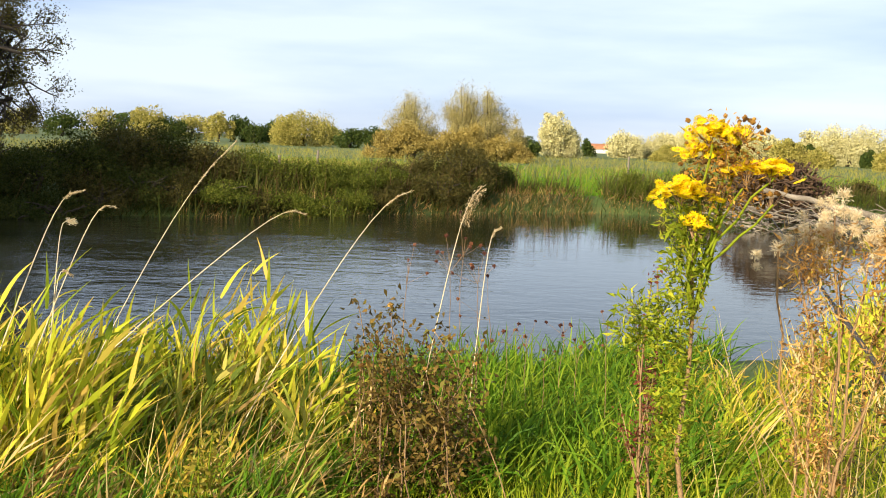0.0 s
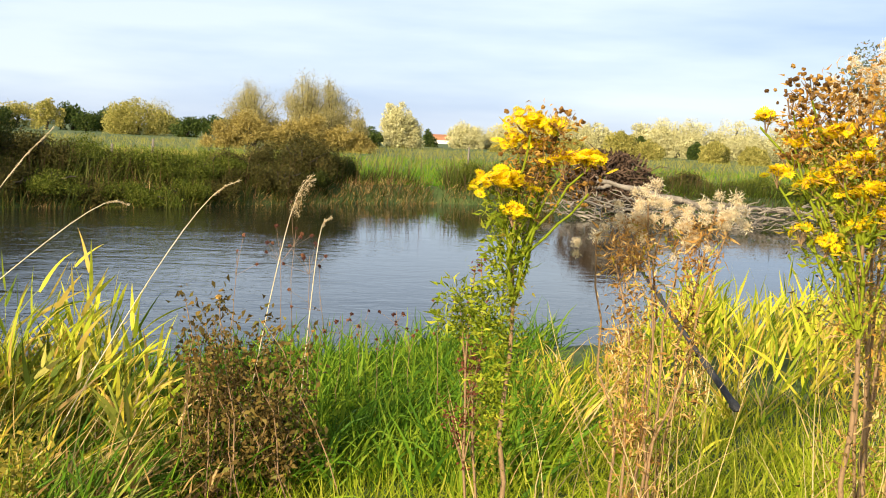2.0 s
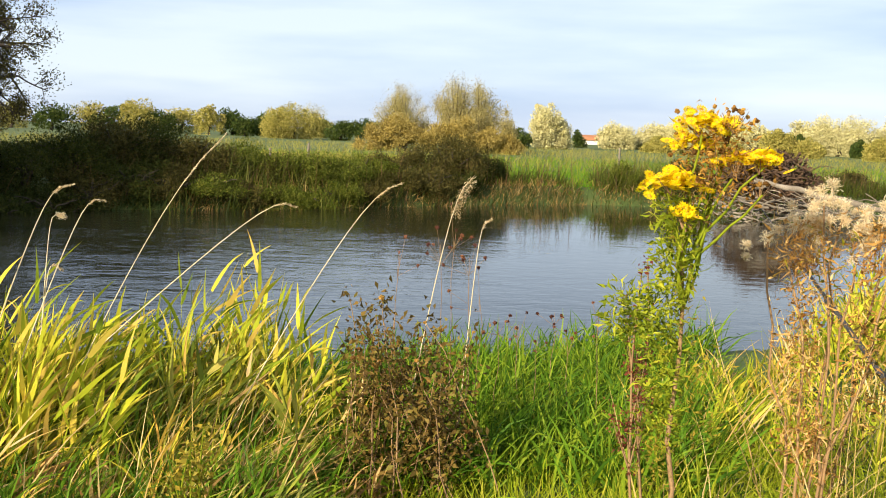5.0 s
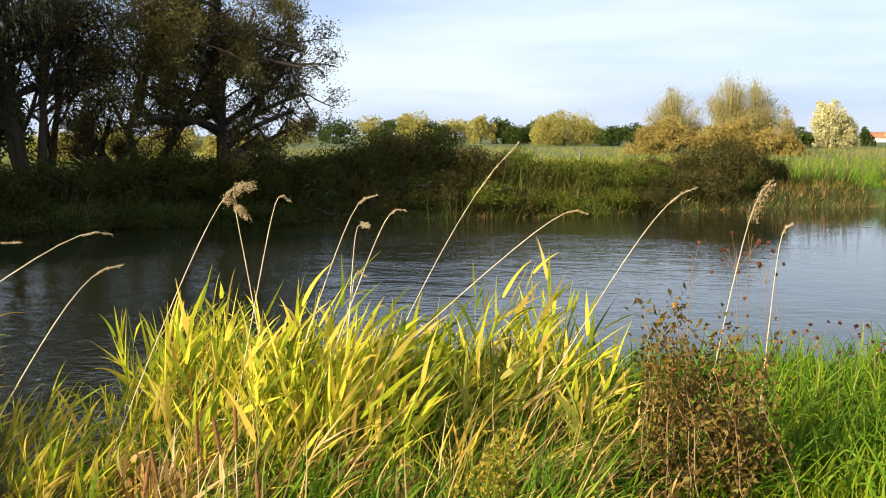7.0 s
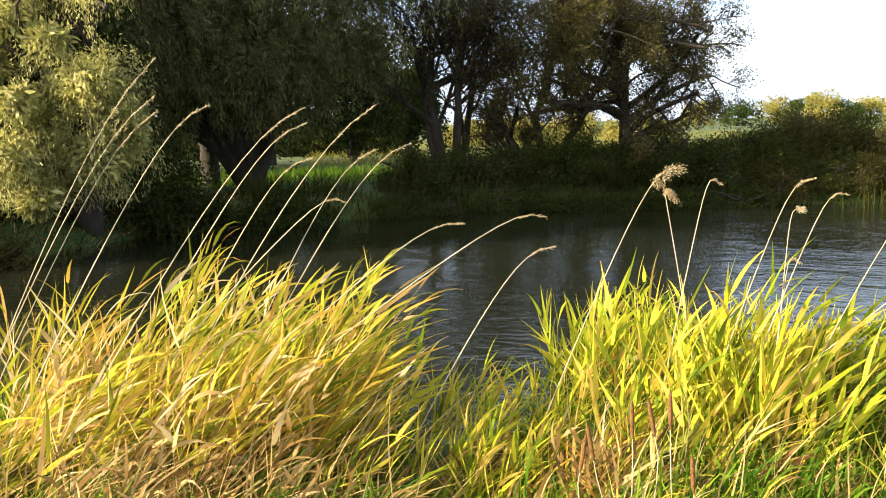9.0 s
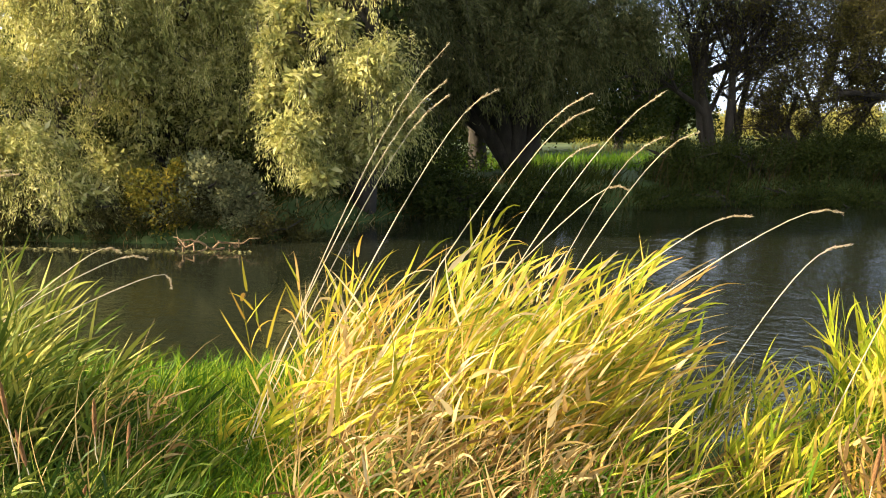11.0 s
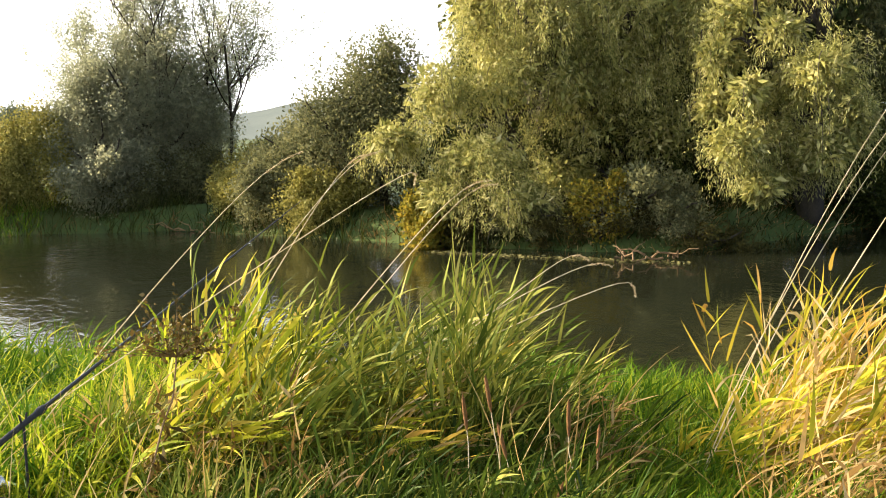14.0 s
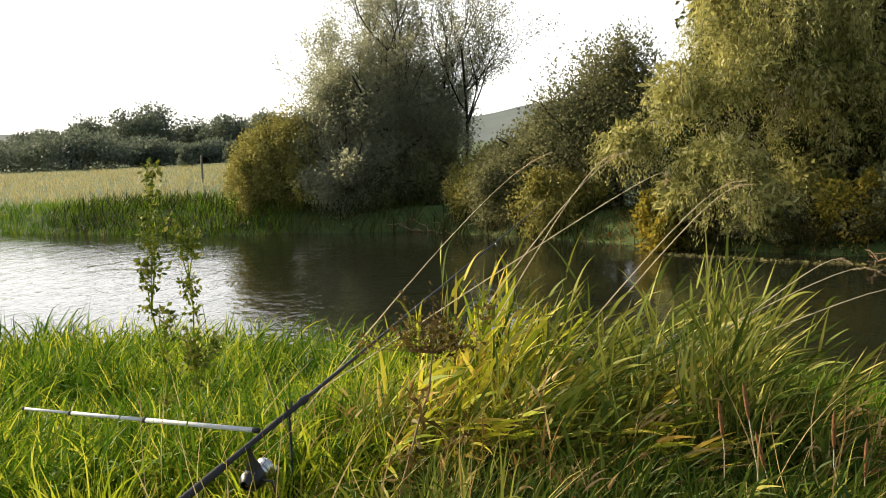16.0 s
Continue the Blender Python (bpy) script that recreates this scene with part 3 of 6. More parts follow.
# reeds, green at one end of the bank, golden in the middle
def reeds(n, az, d, clumps, radius, tall, mat, label, name="reed_bed", category="reeds", lean=0.25, **kw):
    xy, h, way = stand(n, az, d, clumps, radius, tall, rng, lean)
    v, f = reed_field(xy, h, rng, way=way, **kw)
    return stuff(name, v, f, mat, label, category)


reeds(300, (5.5, 28.5), (4.5, 5.7), 26, 0.11, (0.55, 0.98), M_REED, "bright yellow-green reeds leaning in the wind", lean=0.3)
reeds(110, (18, 29.5), (4.4, 5.4), 8, 0.11, (0.58, 0.94), M_REED, "bright yellow-green reeds with rusty feet", lean=0.2)
reeds(120, (5.5, 29), (4.3, 5.4), 16, 0.11, (0.36, 0.66), M_GREENREED, "fresh green reeds among yellow ones", lean=0.3)
reeds(130, (4.5, 30), (3.8, 4.8), 24, 0.12, (0.14, 0.36), M_GREENREED, "short green reeds before taller ones", lean=0.4, leaf=(0.12, 0.25), width=(0.01, 0.022))
reeds(80, (5.5, 30), (4.0, 5.1), 18, 0.12, (0.25, 0.6), M_GOLD, "dry golden reeds among green ones", "golden_reed_bed", per=6, lean=0.4, width=(0.008, 0.02))
for zone, tall, n in (((16, 30), (0.20, 0.50), 170), ((5, 18), (0.12, 0.36), 170)):
    reeds(n, zone, (3.9, 5.3), 16, 0.16, tall, M_DEADREED, "withered rusty leaves low in the reeds", "dry_grass", "grass", per=8, leaf=(0.08, 0.2), width=(0.010, 0.022), lean=0.3, curl=3.0, wild=1.0, low=0.1)
reeds(280, (41.5, 58.5), (4.3, 5.8), 26, 0.14, (0.66, 1.28), M_GOLD, "golden half-dry reeds leaning in the wind", "golden_reed_bed", per=8, lean=0.5, curl=1.6, width=(0.009, 0.023))
reeds(140, (41, 57), (4.6, 6.0), 16, 0.13, (0.72, 1.25), M_REED, "yellow-green reeds standing among golden ones", lean=0.4)
reeds(110, (41.5, 57), (3.9, 5.4), 22, 0.16, (0.35, 0.95), M_STRAW, "curled cream dry leaves in the golden reeds", "dry_grass", "grass", per=6, leaf=(0.09, 0.22), width=(0.012, 0.026), lean=0.45, curl=4.5, wild=0.9)
reeds(240, (40.5, 57), (3.6, 5.2), 30, 0.17, (0.16, 0.62), M_DEADREED, "withered rusty leaves at the foot of golden reeds", "dry_grass", "grass", per=8, leaf=(0.08, 0.22), width=(0.010, 0.022), lean=0.4, curl=3.0, wild=1.0, low=0.1)
reeds(100, (29, 42), (4.2, 5.6), 14, 0.16, (0.28, 0.66), M_REED, "sparse yellow-green reeds in a gap of the bank", lean=0.4, leaf=(0.12, 0.26), width=(0.010, 0.022))
reeds(60, (29, 42), (3.6, 4.8), 12, 0.14, (0.12, 0.34), M_DEADREED, "withered rusty leaves in a gap of the bank", "dry_grass", "grass", per=8, leaf=(0.08, 0.2), width=(0.008, 0.018), lean=0.4, curl=3.0, wild=1.0, low=0.1)
reeds(60, (42, 56), (3.6, 4.8), 14, 0.14, (0.2, 0.45), M_GREENREED, "short green reeds at the foot of golden ones", lean=0.3, leaf=(0.12, 0.25), width=(0.01, 0.022))
xy = dry(scatter(240, (41, 57.5), (3.6, 5.4), rng, 1.0, 34, 0.16))
v, f = tuft_field(xy, rng.uniform(0.35, 0.80, len(xy)), rng.uniform(0.005, 0.010, len(xy)), rng, 0.4, 0.7, 0.25, 6)
stuff("dry_grass", v, f, M_STRAW, "pale straw stems blown aslant through golden reeds", "grass")
v, f = tussocks(10, (41, 56), (3.4, 4.4), 80, (0.2, 0.4), 0.5, rng, (0.005, 0.012))
stuff("tussock_grass", v, f, M_GOLD, "golden dry grass tussocks blown over in the wind", "grass")
v, f = tussocks(9, (4, 30), (3.4, 4.6), 120, (0.2, 0.4), 0.5, rng, (0.006, 0.016))
stuff("tussock_grass", v, f, M_LUSH, "green grass tussocks at the foot of reeds", "grass")
v, f = tussocks(14, (8, 30), (3.4, 4.6), 110, (0.22, 0.46), 0.5, rng, (0.006, 0.014))
stuff("tussock_grass", v, f, M_GOLD, "golden grass tussocks at the foot of reeds", "grass")
# the dense sedge further down the bank, its self-shadow deepened in the blade colour
xy = dry(np.concatenate([scatter(11000, (66, 87), (3.2, 5.9), rng, 1.0, 170, 0.13), scatter(3000, (72, 83), (4.2, 5.8), rng, 1.0, 50, 0.14)]))
v, f = tuft_field(xy, rng.uniform(0.14, 0.40, len(xy)), rng.uniform(0.007, 0.022, len(xy)), rng, 0.55, 0.25, 0.8, 5)
stuff("tall_sedge", v, f, M_SHADESEDGE, "dense dark green sedge streaming over in the wind", "grass")
v, f = tussocks(30, (63, 77), (3.3, 5.5), 160, (0.30, 0.58), 0.6, rng, (0.008, 0.022), 0.3)
stuff("tussock_grass", v, f, M_SHADESEDGE, "mounded dark green grass tussocks blown over in the wind", "grass")
v, f = tussocks(28, (75, 88), (3.3, 5.6), 150, (0.32, 0.62), 0.6, rng, (0.008, 0.022), 0.3)
stuff("tussock_grass", v, f, M_GREENREED, "mounded green grass tussocks blown over in the wind", "grass")
reeds(400, (69.5, 83), (4.5, 6.0), 26, 0.15, (0.62, 1.08), M_GREENREED, "green reeds streaming over in the wind", lean=0.65, width=(0.010, 0.023))
reeds(130, (79, 86), (4.6, 5.7), 9, 0.14, (0.66, 1.1), M_REED, "sunlit yellow reeds streaming over in the wind", lean=0.75)
reeds(90, (66, 88), (3.7, 5.0), 16, 0.14, (0.2, 0.5), M_GREENREED, "green leaves lit among dark sedge", lean=0.5, width=(0.010, 0.024))
reeds(80, (73, 83), (4.0, 5.4), 8, 0.16, (0.4, 0.8), M_GOLD, "rusty dry reeds streaming over in the wind", "golden_reed_bed", lean=0.7, width=(0.010, 0.024))
reeds(150, (66, 86), (3.7, 5.5), 14, 0.2, (0.2, 0.6), M_DEADREED, "withered rusty leaves in the sedge", "dry_grass", "grass", per=8, leaf=(0.08, 0.2), width=(0.008, 0.018), lean=0.5, curl=3.0, wild=1.0, low=0.1)
v, f = tussocks(50, (-35, -12), (2.9, 5.2), 110, (0.16, 0.36), 0.4, rng, (0.004, 0.010), 0.1)
stuff("tussock_grass", v, f, M_LAWN, "sunlit yellow-green grass tussocks round dead thistles", "grass")
v, f = tussocks(34, (-14, 6), (4.7, 7.2), 120, (0.22, 0.46), 0.4, rng, (0.006, 0.016), 0.2)
stuff("tussock_grass", v, f, M_LUSH, "lush green grass tussocks down the bank", "grass")
v, f = tussocks(40, (87, 122), (3.0, 7.0), 110, (0.25, 0.5), 0.4, rng, (0.005, 0.013), 0.2)
stuff("tussock_grass", v, f, M_LAWN, "sunlit yellow-green grass tussocks", "grass")
reeds(200, (-33, -19.5), (6.3, 9.0), 26, 0.17, (0.40, 0.74), M_REED, "upright yellow-green reeds at the water", lean=0.1)
reeds(80, (-24, -12.5), (5.0, 7.2), 14, 0.14, (0.15, 0.34), M_REED, "low yellow-green reeds behind dead thistles", leaf=(0.10, 0.22), width=(0.010, 0.02), lean=0.1)
reeds(50, (-33, -13), (5.8, 7.0), 12, 0.16, (0.2, 0.46), M_GOLD, "dry golden grass in upright tufts", "golden_reed_bed", leaf=(0.14, 0.3), width=(0.008, 0.016), lean=0.1)
xy = scatter(60, (1, 18), (27.5, 31.5), rng, 1.0, 9, 0.25)
v, f = tuft_field(xy, rng.uniform(0.9, 1.5, len(xy)), rng.uniform(0.02, 0.04, len(xy)), rng, 0.12, 0.1, 0.2, 4)
stuff("water_reeds", v, f, M_BANKSHADE, "thin reed shoots standing in the water", "reeds")
# straw through it all
xy = without(dry(np.concatenate([scatter(150, (-36, -11), (3.0, 6.5), rng), scatter(150, (36, 58), (3.4, 5.2), rng), scatter(230, (8, 30), (3.6, 5.4), rng), scatter(200, (64, 100), (3.4, 5.4), rng)])), (-26.5, -21), (0, 5.3))
v, f = tuft_field(xy, rng.uniform(0.3, 0.75, len(xy)), rng.uniform(0.004, 0.008, len(xy)), rng, 0.45, 0.35, 0.4, 6)
stuff("dry_grass", v, f, M_STRAW, "dry pale straw blades among the green", "grass")


def along(points, n, rng, inland, outward=0.0):
    """n places along a polyline of the far waterline, up to inland metres behind it."""
    p = np.array(points, float)
    seg = np.hypot(*np.diff(p, axis=0).T)
    u = rng.uniform(0, seg.sum(), n)
    i = np.searchsorted(np.cumsum(seg), u)
    i = np.minimum(i, len(seg) - 1)
    t = (u - np.concatenate([[0], np.cumsum(seg)])[i]) / seg[i]
    d = (p[i + 1] - p[i]) / seg[i][:, None]
    normal = np.stack([d[:, 1], -d[:, 0]], 1)
    normal *= np.sign((normal * (p[i] + 0.0)).sum(1))[:, None]
    return p[i] + d * (t * seg[i])[:, None] + normal * rng.uniform(outward, inland, n)[:, None]


FAR_BANK = FAR_LINE[3:24]
xy = without(dry(along(FAR_BANK, 22000, rng, 3.6), 0.0), (45.5, 76), (0, 40))
v, f = tuft_field(xy, rng.uniform(0.3, 0.8, len(xy)), rng.uniform(0.012, 0.03, len(xy)), rng, 0.35, 0.15, 0.4, 3)
stuff("bank_reeds", v, f, M_BANKSHADE, "dark green reeds and nettles along the far bank", "reeds")
xy = without(dry(along(FAR_BANK, 5000, rng, 1.0, -0.1), -0.2), (50, 72), (0, 40))
v, f = tuft_field(xy, rng.uniform(0.15, 0.5, len(xy)), rng.uniform(0.010, 0.022, len(xy)), rng, 0.6, 0.15, 0.7, 3)
stuff("dry_bank_reeds", v, f, M_BANKDRY, "russet dry reeds hanging over the far waterline", "reeds")
tallish = along(FAR_LINE[5:12], 11000, rng, 6.5, 0.6)
tallish = tallish + rng.normal(size=tallish.shape) * 0.1
a_ = np.degrees(np.arctan2(-tallish[:, 0], tallish[:, 1]))
tallish = tallish[(a_ > -0.5) & (a_ < 15) | (a_ > -13) & (a_ < -8.5)]
v, f = tuft_field(tallish, rng.uniform(0.45, 1.15, len(tallish)), rng.uniform(0.010, 0.022, len(tallish)), rng, 0.3, 0.12, 0.25, 4)
stuff("bank_grass", v, f, M_BANKLIT, "tall green grass and sedge on the far bank", "grass")
# the shade below the crowns is painted by very dark blades
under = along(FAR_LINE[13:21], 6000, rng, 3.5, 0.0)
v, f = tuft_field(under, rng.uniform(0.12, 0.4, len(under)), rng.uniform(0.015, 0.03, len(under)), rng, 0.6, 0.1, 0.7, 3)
stuff("bank_reeds", v, f, M_BANKSHADE, "low growth on the bank under the willows, coloured dark as shade", "reeds")
stems = along(FAR_LINE[5:14], 1000, rng, 3.4, 0.4)
v, f = tuft_field(stems, rng.uniform(0.7, 1.5, len(stems)), rng.uniform(0.010, 0.022, len(stems)), rng, 0.14, 0.12, 0.1, 4)
stuff("dead_stems", v, f, M_DARKSTEM, "dark brown dead flower stems along the far bank", "herbs")
fringe = along(FAR_LINE[6:11], 4000, rng, 1.7, -0.05)
v, f = tuft_field(fringe, rng.uniform(0.15, 0.45, len(fringe)), rng.uniform(0.012, 0.024, len(fringe)), rng, 0.6, 0.15, 0.6, 3)
stuff("dry_bank_reeds", v, f, M_DEADREED, "tan and russet dry growth at the far waterline", "reeds")
litter = along(FAR_LINE[14:21], 3000, rng, 2.4, 0.0)
v, f = tuft_field(litter, rng.uniform(0.08, 0.35, len(litter)), rng.uniform(0.010, 0.022, len(litter)), rng, 0.8, 0.1, 0.9, 3)
stuff("dry_bank_reeds", v, f, M_DEADREED, "brown withered growth on the bank under the willows", "reeds")
bank = along([(-28.6, -1.5), (-31.0, -6.0), (-33.5, -9.1), (-48, -22)], 5000, rng, 1.6, -0.1)
v, f = tuft_field(bank, rng.uniform(0.25, 0.58, len(bank)), rng.uniform(0.015, 0.035, len(bank)), rng, 0.35, 0.15, 0.5, 4)
stuff("bank_reeds", v, f, M_LUSH, "dense green growth on the steep bank", "reeds")
xy = dry(scatter(9000, (-13, 1), (37, 52), rng), 0.8)
v, f = tuft_field(xy, rng.uniform(0.08, 0.2, len(xy)), rng.uniform(0.03, 0.06, len(xy)), rng, 0.9, 0.15, 0.8, 3)
stuff("pasture_grass", v, f, M_PASTURE, "vivid green pasture on the far bank", "grass")
xy = dry(np.concatenate([scatter(16000, (-30, 12), (36, 75), rng, 1.2), scatter(5000, (90, 112), (31, 40), rng, 1.2), scatter(3000, (36, 52), (32, 42), rng)]), 1.5)
v, f = tuft_field(xy, rng.uniform(0.2, 0.5, len(xy)), rng.uniform(0.02, 0.05, len(xy)), rng, 0.5, 0.15, 0.3, 3)
stuff("meadow_grass", v, f, M_MEADOW, "bright green grazed meadow grass beyond the river", "grass")
xy = dry(np.concatenate([scatter(16000, (-32, 24), (48, 120), rng, 0.8), scatter(5000, (12, 24), (33, 60), rng), scatter(9000, (0.5, 13), (38, 62), rng), scatter(7000, (24, 42), (44, 100), rng)]), 2.0)
v, f = tuft_field(xy, rng.uniform(0.3, 0.7, len(xy)), rng.uniform(0.015, 0.035, len(xy)), rng, 0.5, 0.1, 0.3, 3)
stuff("seeding_grass", v, f, M_SEEDY, "tall yellow flowering grass in the far meadow", "grass")
xy = dry(scatter(17000, (89, 116), (36, 120), rng, 0.8), 2.0)
v, f = tuft_field(xy, rng.uniform(0.25, 0.55, len(xy)), rng.uniform(0.02, 0.045, len(xy)), rng, 0.5, 0.1, 0.3, 3)
stuff("seeding_grass", v, f, M_OCHRE, "tall straw-coloured seeding grass in the far meadow", "grass")


# ---- trees and shrubs ----
def branch(p, d, length, r, level, deepest, rng, lines, tips, kids=(4, 6), ratio=0.62, up=0.12, wig=0.16, angle=(25, 60), first=0):
    n = 6 if level < 2 else 4
    pts, q, e = [np.array(p, float)], np.array(p, float), unit(np.array(d, float))
    for _ in range(n):
        e = unit(e + rng.normal(size=3) * wig + np.array([0, 0, up]))
        q = q + e * length / n
        pts.append(q)
    pts = np.array(pts)
    rad = np.linspace(r, r * (0.45 if level < deepest else 0.25), n + 1)
    lines[min(level, 3)].append((pts, rad))
    if level >= deepest - 1:
        tips.append(pts[n // 2:])
    if level == deepest:
        return
    for q_ in range(first or int(rng.integers(kids[0], kids[1] + 1))):
        s = (0.16 + 0.82 * q_ / first) if first else rng.uniform(0.3, 1.0)
        i = min(int(s * n), n - 1)
        at = pts[i] + (pts[i + 1] - pts[i]) * (s * n - i)
        axis = unit(pts[i + 1] - pts[i])
        side = unit(np.cross(axis, rng.normal(size=3)))
        a = radians(rng.uniform(*angle))
        branch(at, axis * math.cos(a) + side * math.sin(a), length * ratio * rng.uniform(0.7, 1.15), rad[i] * 0.6, level + 1, deepest, rng, lines, tips, kids, ratio, up, wig, angle)


def wood_parts(parent, lines, origin, rng):
    """The trunk and its limbs as one mesh each, relative to the tree's foot."""
    for nm, lv in (("trunk", lines[0]), ("limb", lines[1])):
        for p, r in lv:
            v, f = tubes_arrays([(p - origin, r)], 8)
            ob_of(nm, mesh_of(nm, v, [f], M_BARK, True), parent)
    fine = [(p - origin, r) for lv in lines[2:] for p, r in lv]
    if fine:
        v, f = tubes_arrays(fine, 3)
        tagged(ob_of("branchwork", mesh_of("branchwork", v, [f], M_TWIG), parent), kind="stuff")


def leaves_at(tips, per, spread, size, aspect, rng, droop=0.0):
    pts = np.concatenate(tips)
    P = np.repeat(pts, per, 0) + rng.normal(size=(len(pts) * per, 3)) * spread
    D = rng.normal(size=P.shape) + np.array([0, 0, -droop])
    L = rng.uniform(*size, len(P))
    return leaf_arrays(P, D, L, L * aspect, rng)


def branched_tree(name, az, d, stems, deepest, rng, label, leaf_mat, per, spread, size, aspect=0.5, kids=(4, 6), ratio=0.62, up=0.12, wig=0.16, droop=0.0, category="tree", angle=(25, 60), first=0):
    """stems: (lean az, lean angle, length, radius) of the main stems."""
    foot = pol(az, d)
    foot[2] = gz(foot[0], foot[1]) - 0.1
    top = thing(name, foot, label, category)
    lines, tips = [[], [], [], []], []
    for laz, la, length, r in stems:
        dirn = pol(laz, math.sin(radians(la)), math.cos(radians(la)))
        branch(foot + pol(laz, 0.12), dirn, length, r, 0, deepest, rng, lines, tips, kids, ratio, up, wig, angle, first)
    wood_parts(top, lines, foot, rng)
    if per:
        v, f = leaves_at(tips, per, spread, size, aspect, rng, droop)
        tagged(ob_of("crown", mesh_of("crown", v - foot, [f], leaf_mat), top), kind="stuff")
    return top


def lobe_leaves(lobes, per, size, aspect, rng, shell=0.75, droop=0.0):
    """Leaves in clumps: lobes are (centre, radii)."""
    out = []
    for c, r in lobes:
        n = int(per)
        u = unit(rng.normal(size=(n, 3)))
        P = np.asarray(c) + u * np.asarray(r) * (shell + (1 - shell) * rng.uniform(-1, 1, (n, 1)))
        D = u * 0.6 + rng.normal(size=(n, 3)) * 0.8 + np.array([0, 0, 0.2 - droop])
        L = rng.uniform(*size, n)
        out.append(leaf_arrays(P, D, L, L * aspect, rng))
    return merge(out)


def crown_lobes(width, height, base, n, rng, lobe=0.3, top_heavy=0.4):
    """Clumps all over an uneven dome that stands on the height base."""
    out = []
    for _ in range(n):
        u = unit(rng.normal(size=3))
        u[2] = abs(u[2]) if rng.uniform() < top_heavy else u[2]
        k = rng.uniform(0.35, 0.88)
        hw, hh = width / 2, (height - base) / 2
        lr = lobe * rng.uniform(0.6, 1.15)
        c = np.array([u[0] * hw * k, u[1] * hw * k, base + hh + u[2] * hh * k])
        out.append((c, np.array([hw * lr, hw * lr, hh * lr * 1.15])))
    return out


def clump_tree(name, az, d, width, height, mat, label, rng, n=26, per=130, leaf=0.3, base=-0.6, lobe=0.34, category="tree", group="", droop=0.0, shell=0.75, aspect=0.6):
    foot = pol(az, d)
    foot[2] = gz(foot[0], foot[1]) - 0.05
    top = thing(name, foot, label, category, group)
    lines = [curve_line((0, 0, 0), (rng.normal() * width * 0.05, rng.normal() * width * 0.05, height * 0.7), width * 0.04, width * 0.01, 6, rng=rng, jit=width * 0.012)]
    for _ in range(6):
        a = rng.uniform(0, 2 * np.pi)
        z = height * rng.uniform(0.1, 0.45)
        lines.append(curve_line((0, 0, z), (math.cos(a) * width * 0.33, math.sin(a) * width * 0.33, z + height * rng.uniform(0.15, 0.4)), width * 0.018, width * 0.004, 5, rng=rng, jit=width * 0.012))
    for k, ln in enumerate(lines[:1] if d > 60 else lines):
        v, f = tubes_arrays([ln], 6)
        ob_of("limb" if k else "trunk", mesh_of("limb" if k else "trunk", v, [f], M_BARK, True), top)
    v, f = lobe_leaves(crown_lobes(width, height, base, n, rng, lobe), per, (leaf * 0.7, leaf * 1.3), aspect, rng, shell, droop)
    tagged(ob_of("crown", mesh_of("crown", v, [f], mat), top), kind="stuff")
    return top


def dome_tree(name, az, d, width, height, mat, label, rng, group="", category="tree", leaf=0.19):
    """A full rounded crown to the ground: small billows of leaves over a dome."""
    foot = pol(az, d)
    height *= 1.12
    foot[2] = gz(foot[0], foot[1]) - 0.4
    top = thing(name, foot, label, category, group)
    v, f = tubes_arrays([curve_line((0, 0, 0), (0, 0, height * 0.7), width * 0.04, width * 0.01, 5, rng=rng, jit=width * 0.01)], 6)
    ob_of("trunk", mesh_of("trunk", v, [f], M_BARK, True), top)
    cores = [(np.array([0, 0, height * 0.40]), np.array([width * 0.34, width * 0.34, height * 0.44]))]
    for _ in range(int(rng.integers(3, 6))):
        a, k = rng.uniform(0, 2 * np.pi), rng.uniform(0.5, 0.95)
        cores.append((np.array([math.cos(a) * width * 0.24, math.sin(a) * width * 0.24, height * 0.44 * k]), np.array([width * 0.24, width * 0.24, height * 0.46 * k])))
    lobes = []
    for c, r in cores:
        for _ in range(13):
            u = unit(rng.normal(size=3) * [1, 1, 0.9] + [0, 0, 0.3])
            q = width * rng.uniform(0.045, 0.11)
            lobes.append((c + u * r * rng.uniform(0.85, 1.08), np.array([q, q, q * rng.uniform(0.8, 1.3)])))
    v, f = merge([lobe_leaves(cores, 2200, (leaf * 0.9, leaf * 1.7), 0.7, rng, 0.7), lobe_leaves(lobes, 230, (leaf * 0.45, leaf * 0.95), 0.6, rng, 0.7)])
    tagged(ob_of("crown", mesh_of("crown", v, [f], mat), top), kind="stuff")
    return top


rng = np.random.default_rng(23)
# the far meadow's trees
dome_tree("round_willow", 7.4, 150, 10.0, 5.6, M_OLIVE, "broad rounded olive-yellow willow far across the meadow", rng)
clump_tree("dark_tree", 4.9, 145, 5.5, 3.0, M_FARGREEN, "low dark green tree beside a willow", rng, 26, 120, 0.3)
clump_tree("dark_tree", 10.0, 170, 4.5, 3.0, M_FARGREEN, "small dark green tree in the far hedge", rng, 24, 110, 0.3)
dome_tree("round_tree", -6.1, 130, 5.6, 6.1, M_PALE, "tall rounded pale sunlit tree in the meadow", rng)
clump_tree("dark_tree", -4.6, 126, 3.6, 2.2, M_FARGREEN, "low dark bush at the foot of a pale tree", rng, 22, 120, 0.28)
clump_tree("dark_tree", -7.7, 150, 2.6, 2.4, M_FARGREEN, "small shaded tree behind a pale one", rng, 14, 120, 0.28)
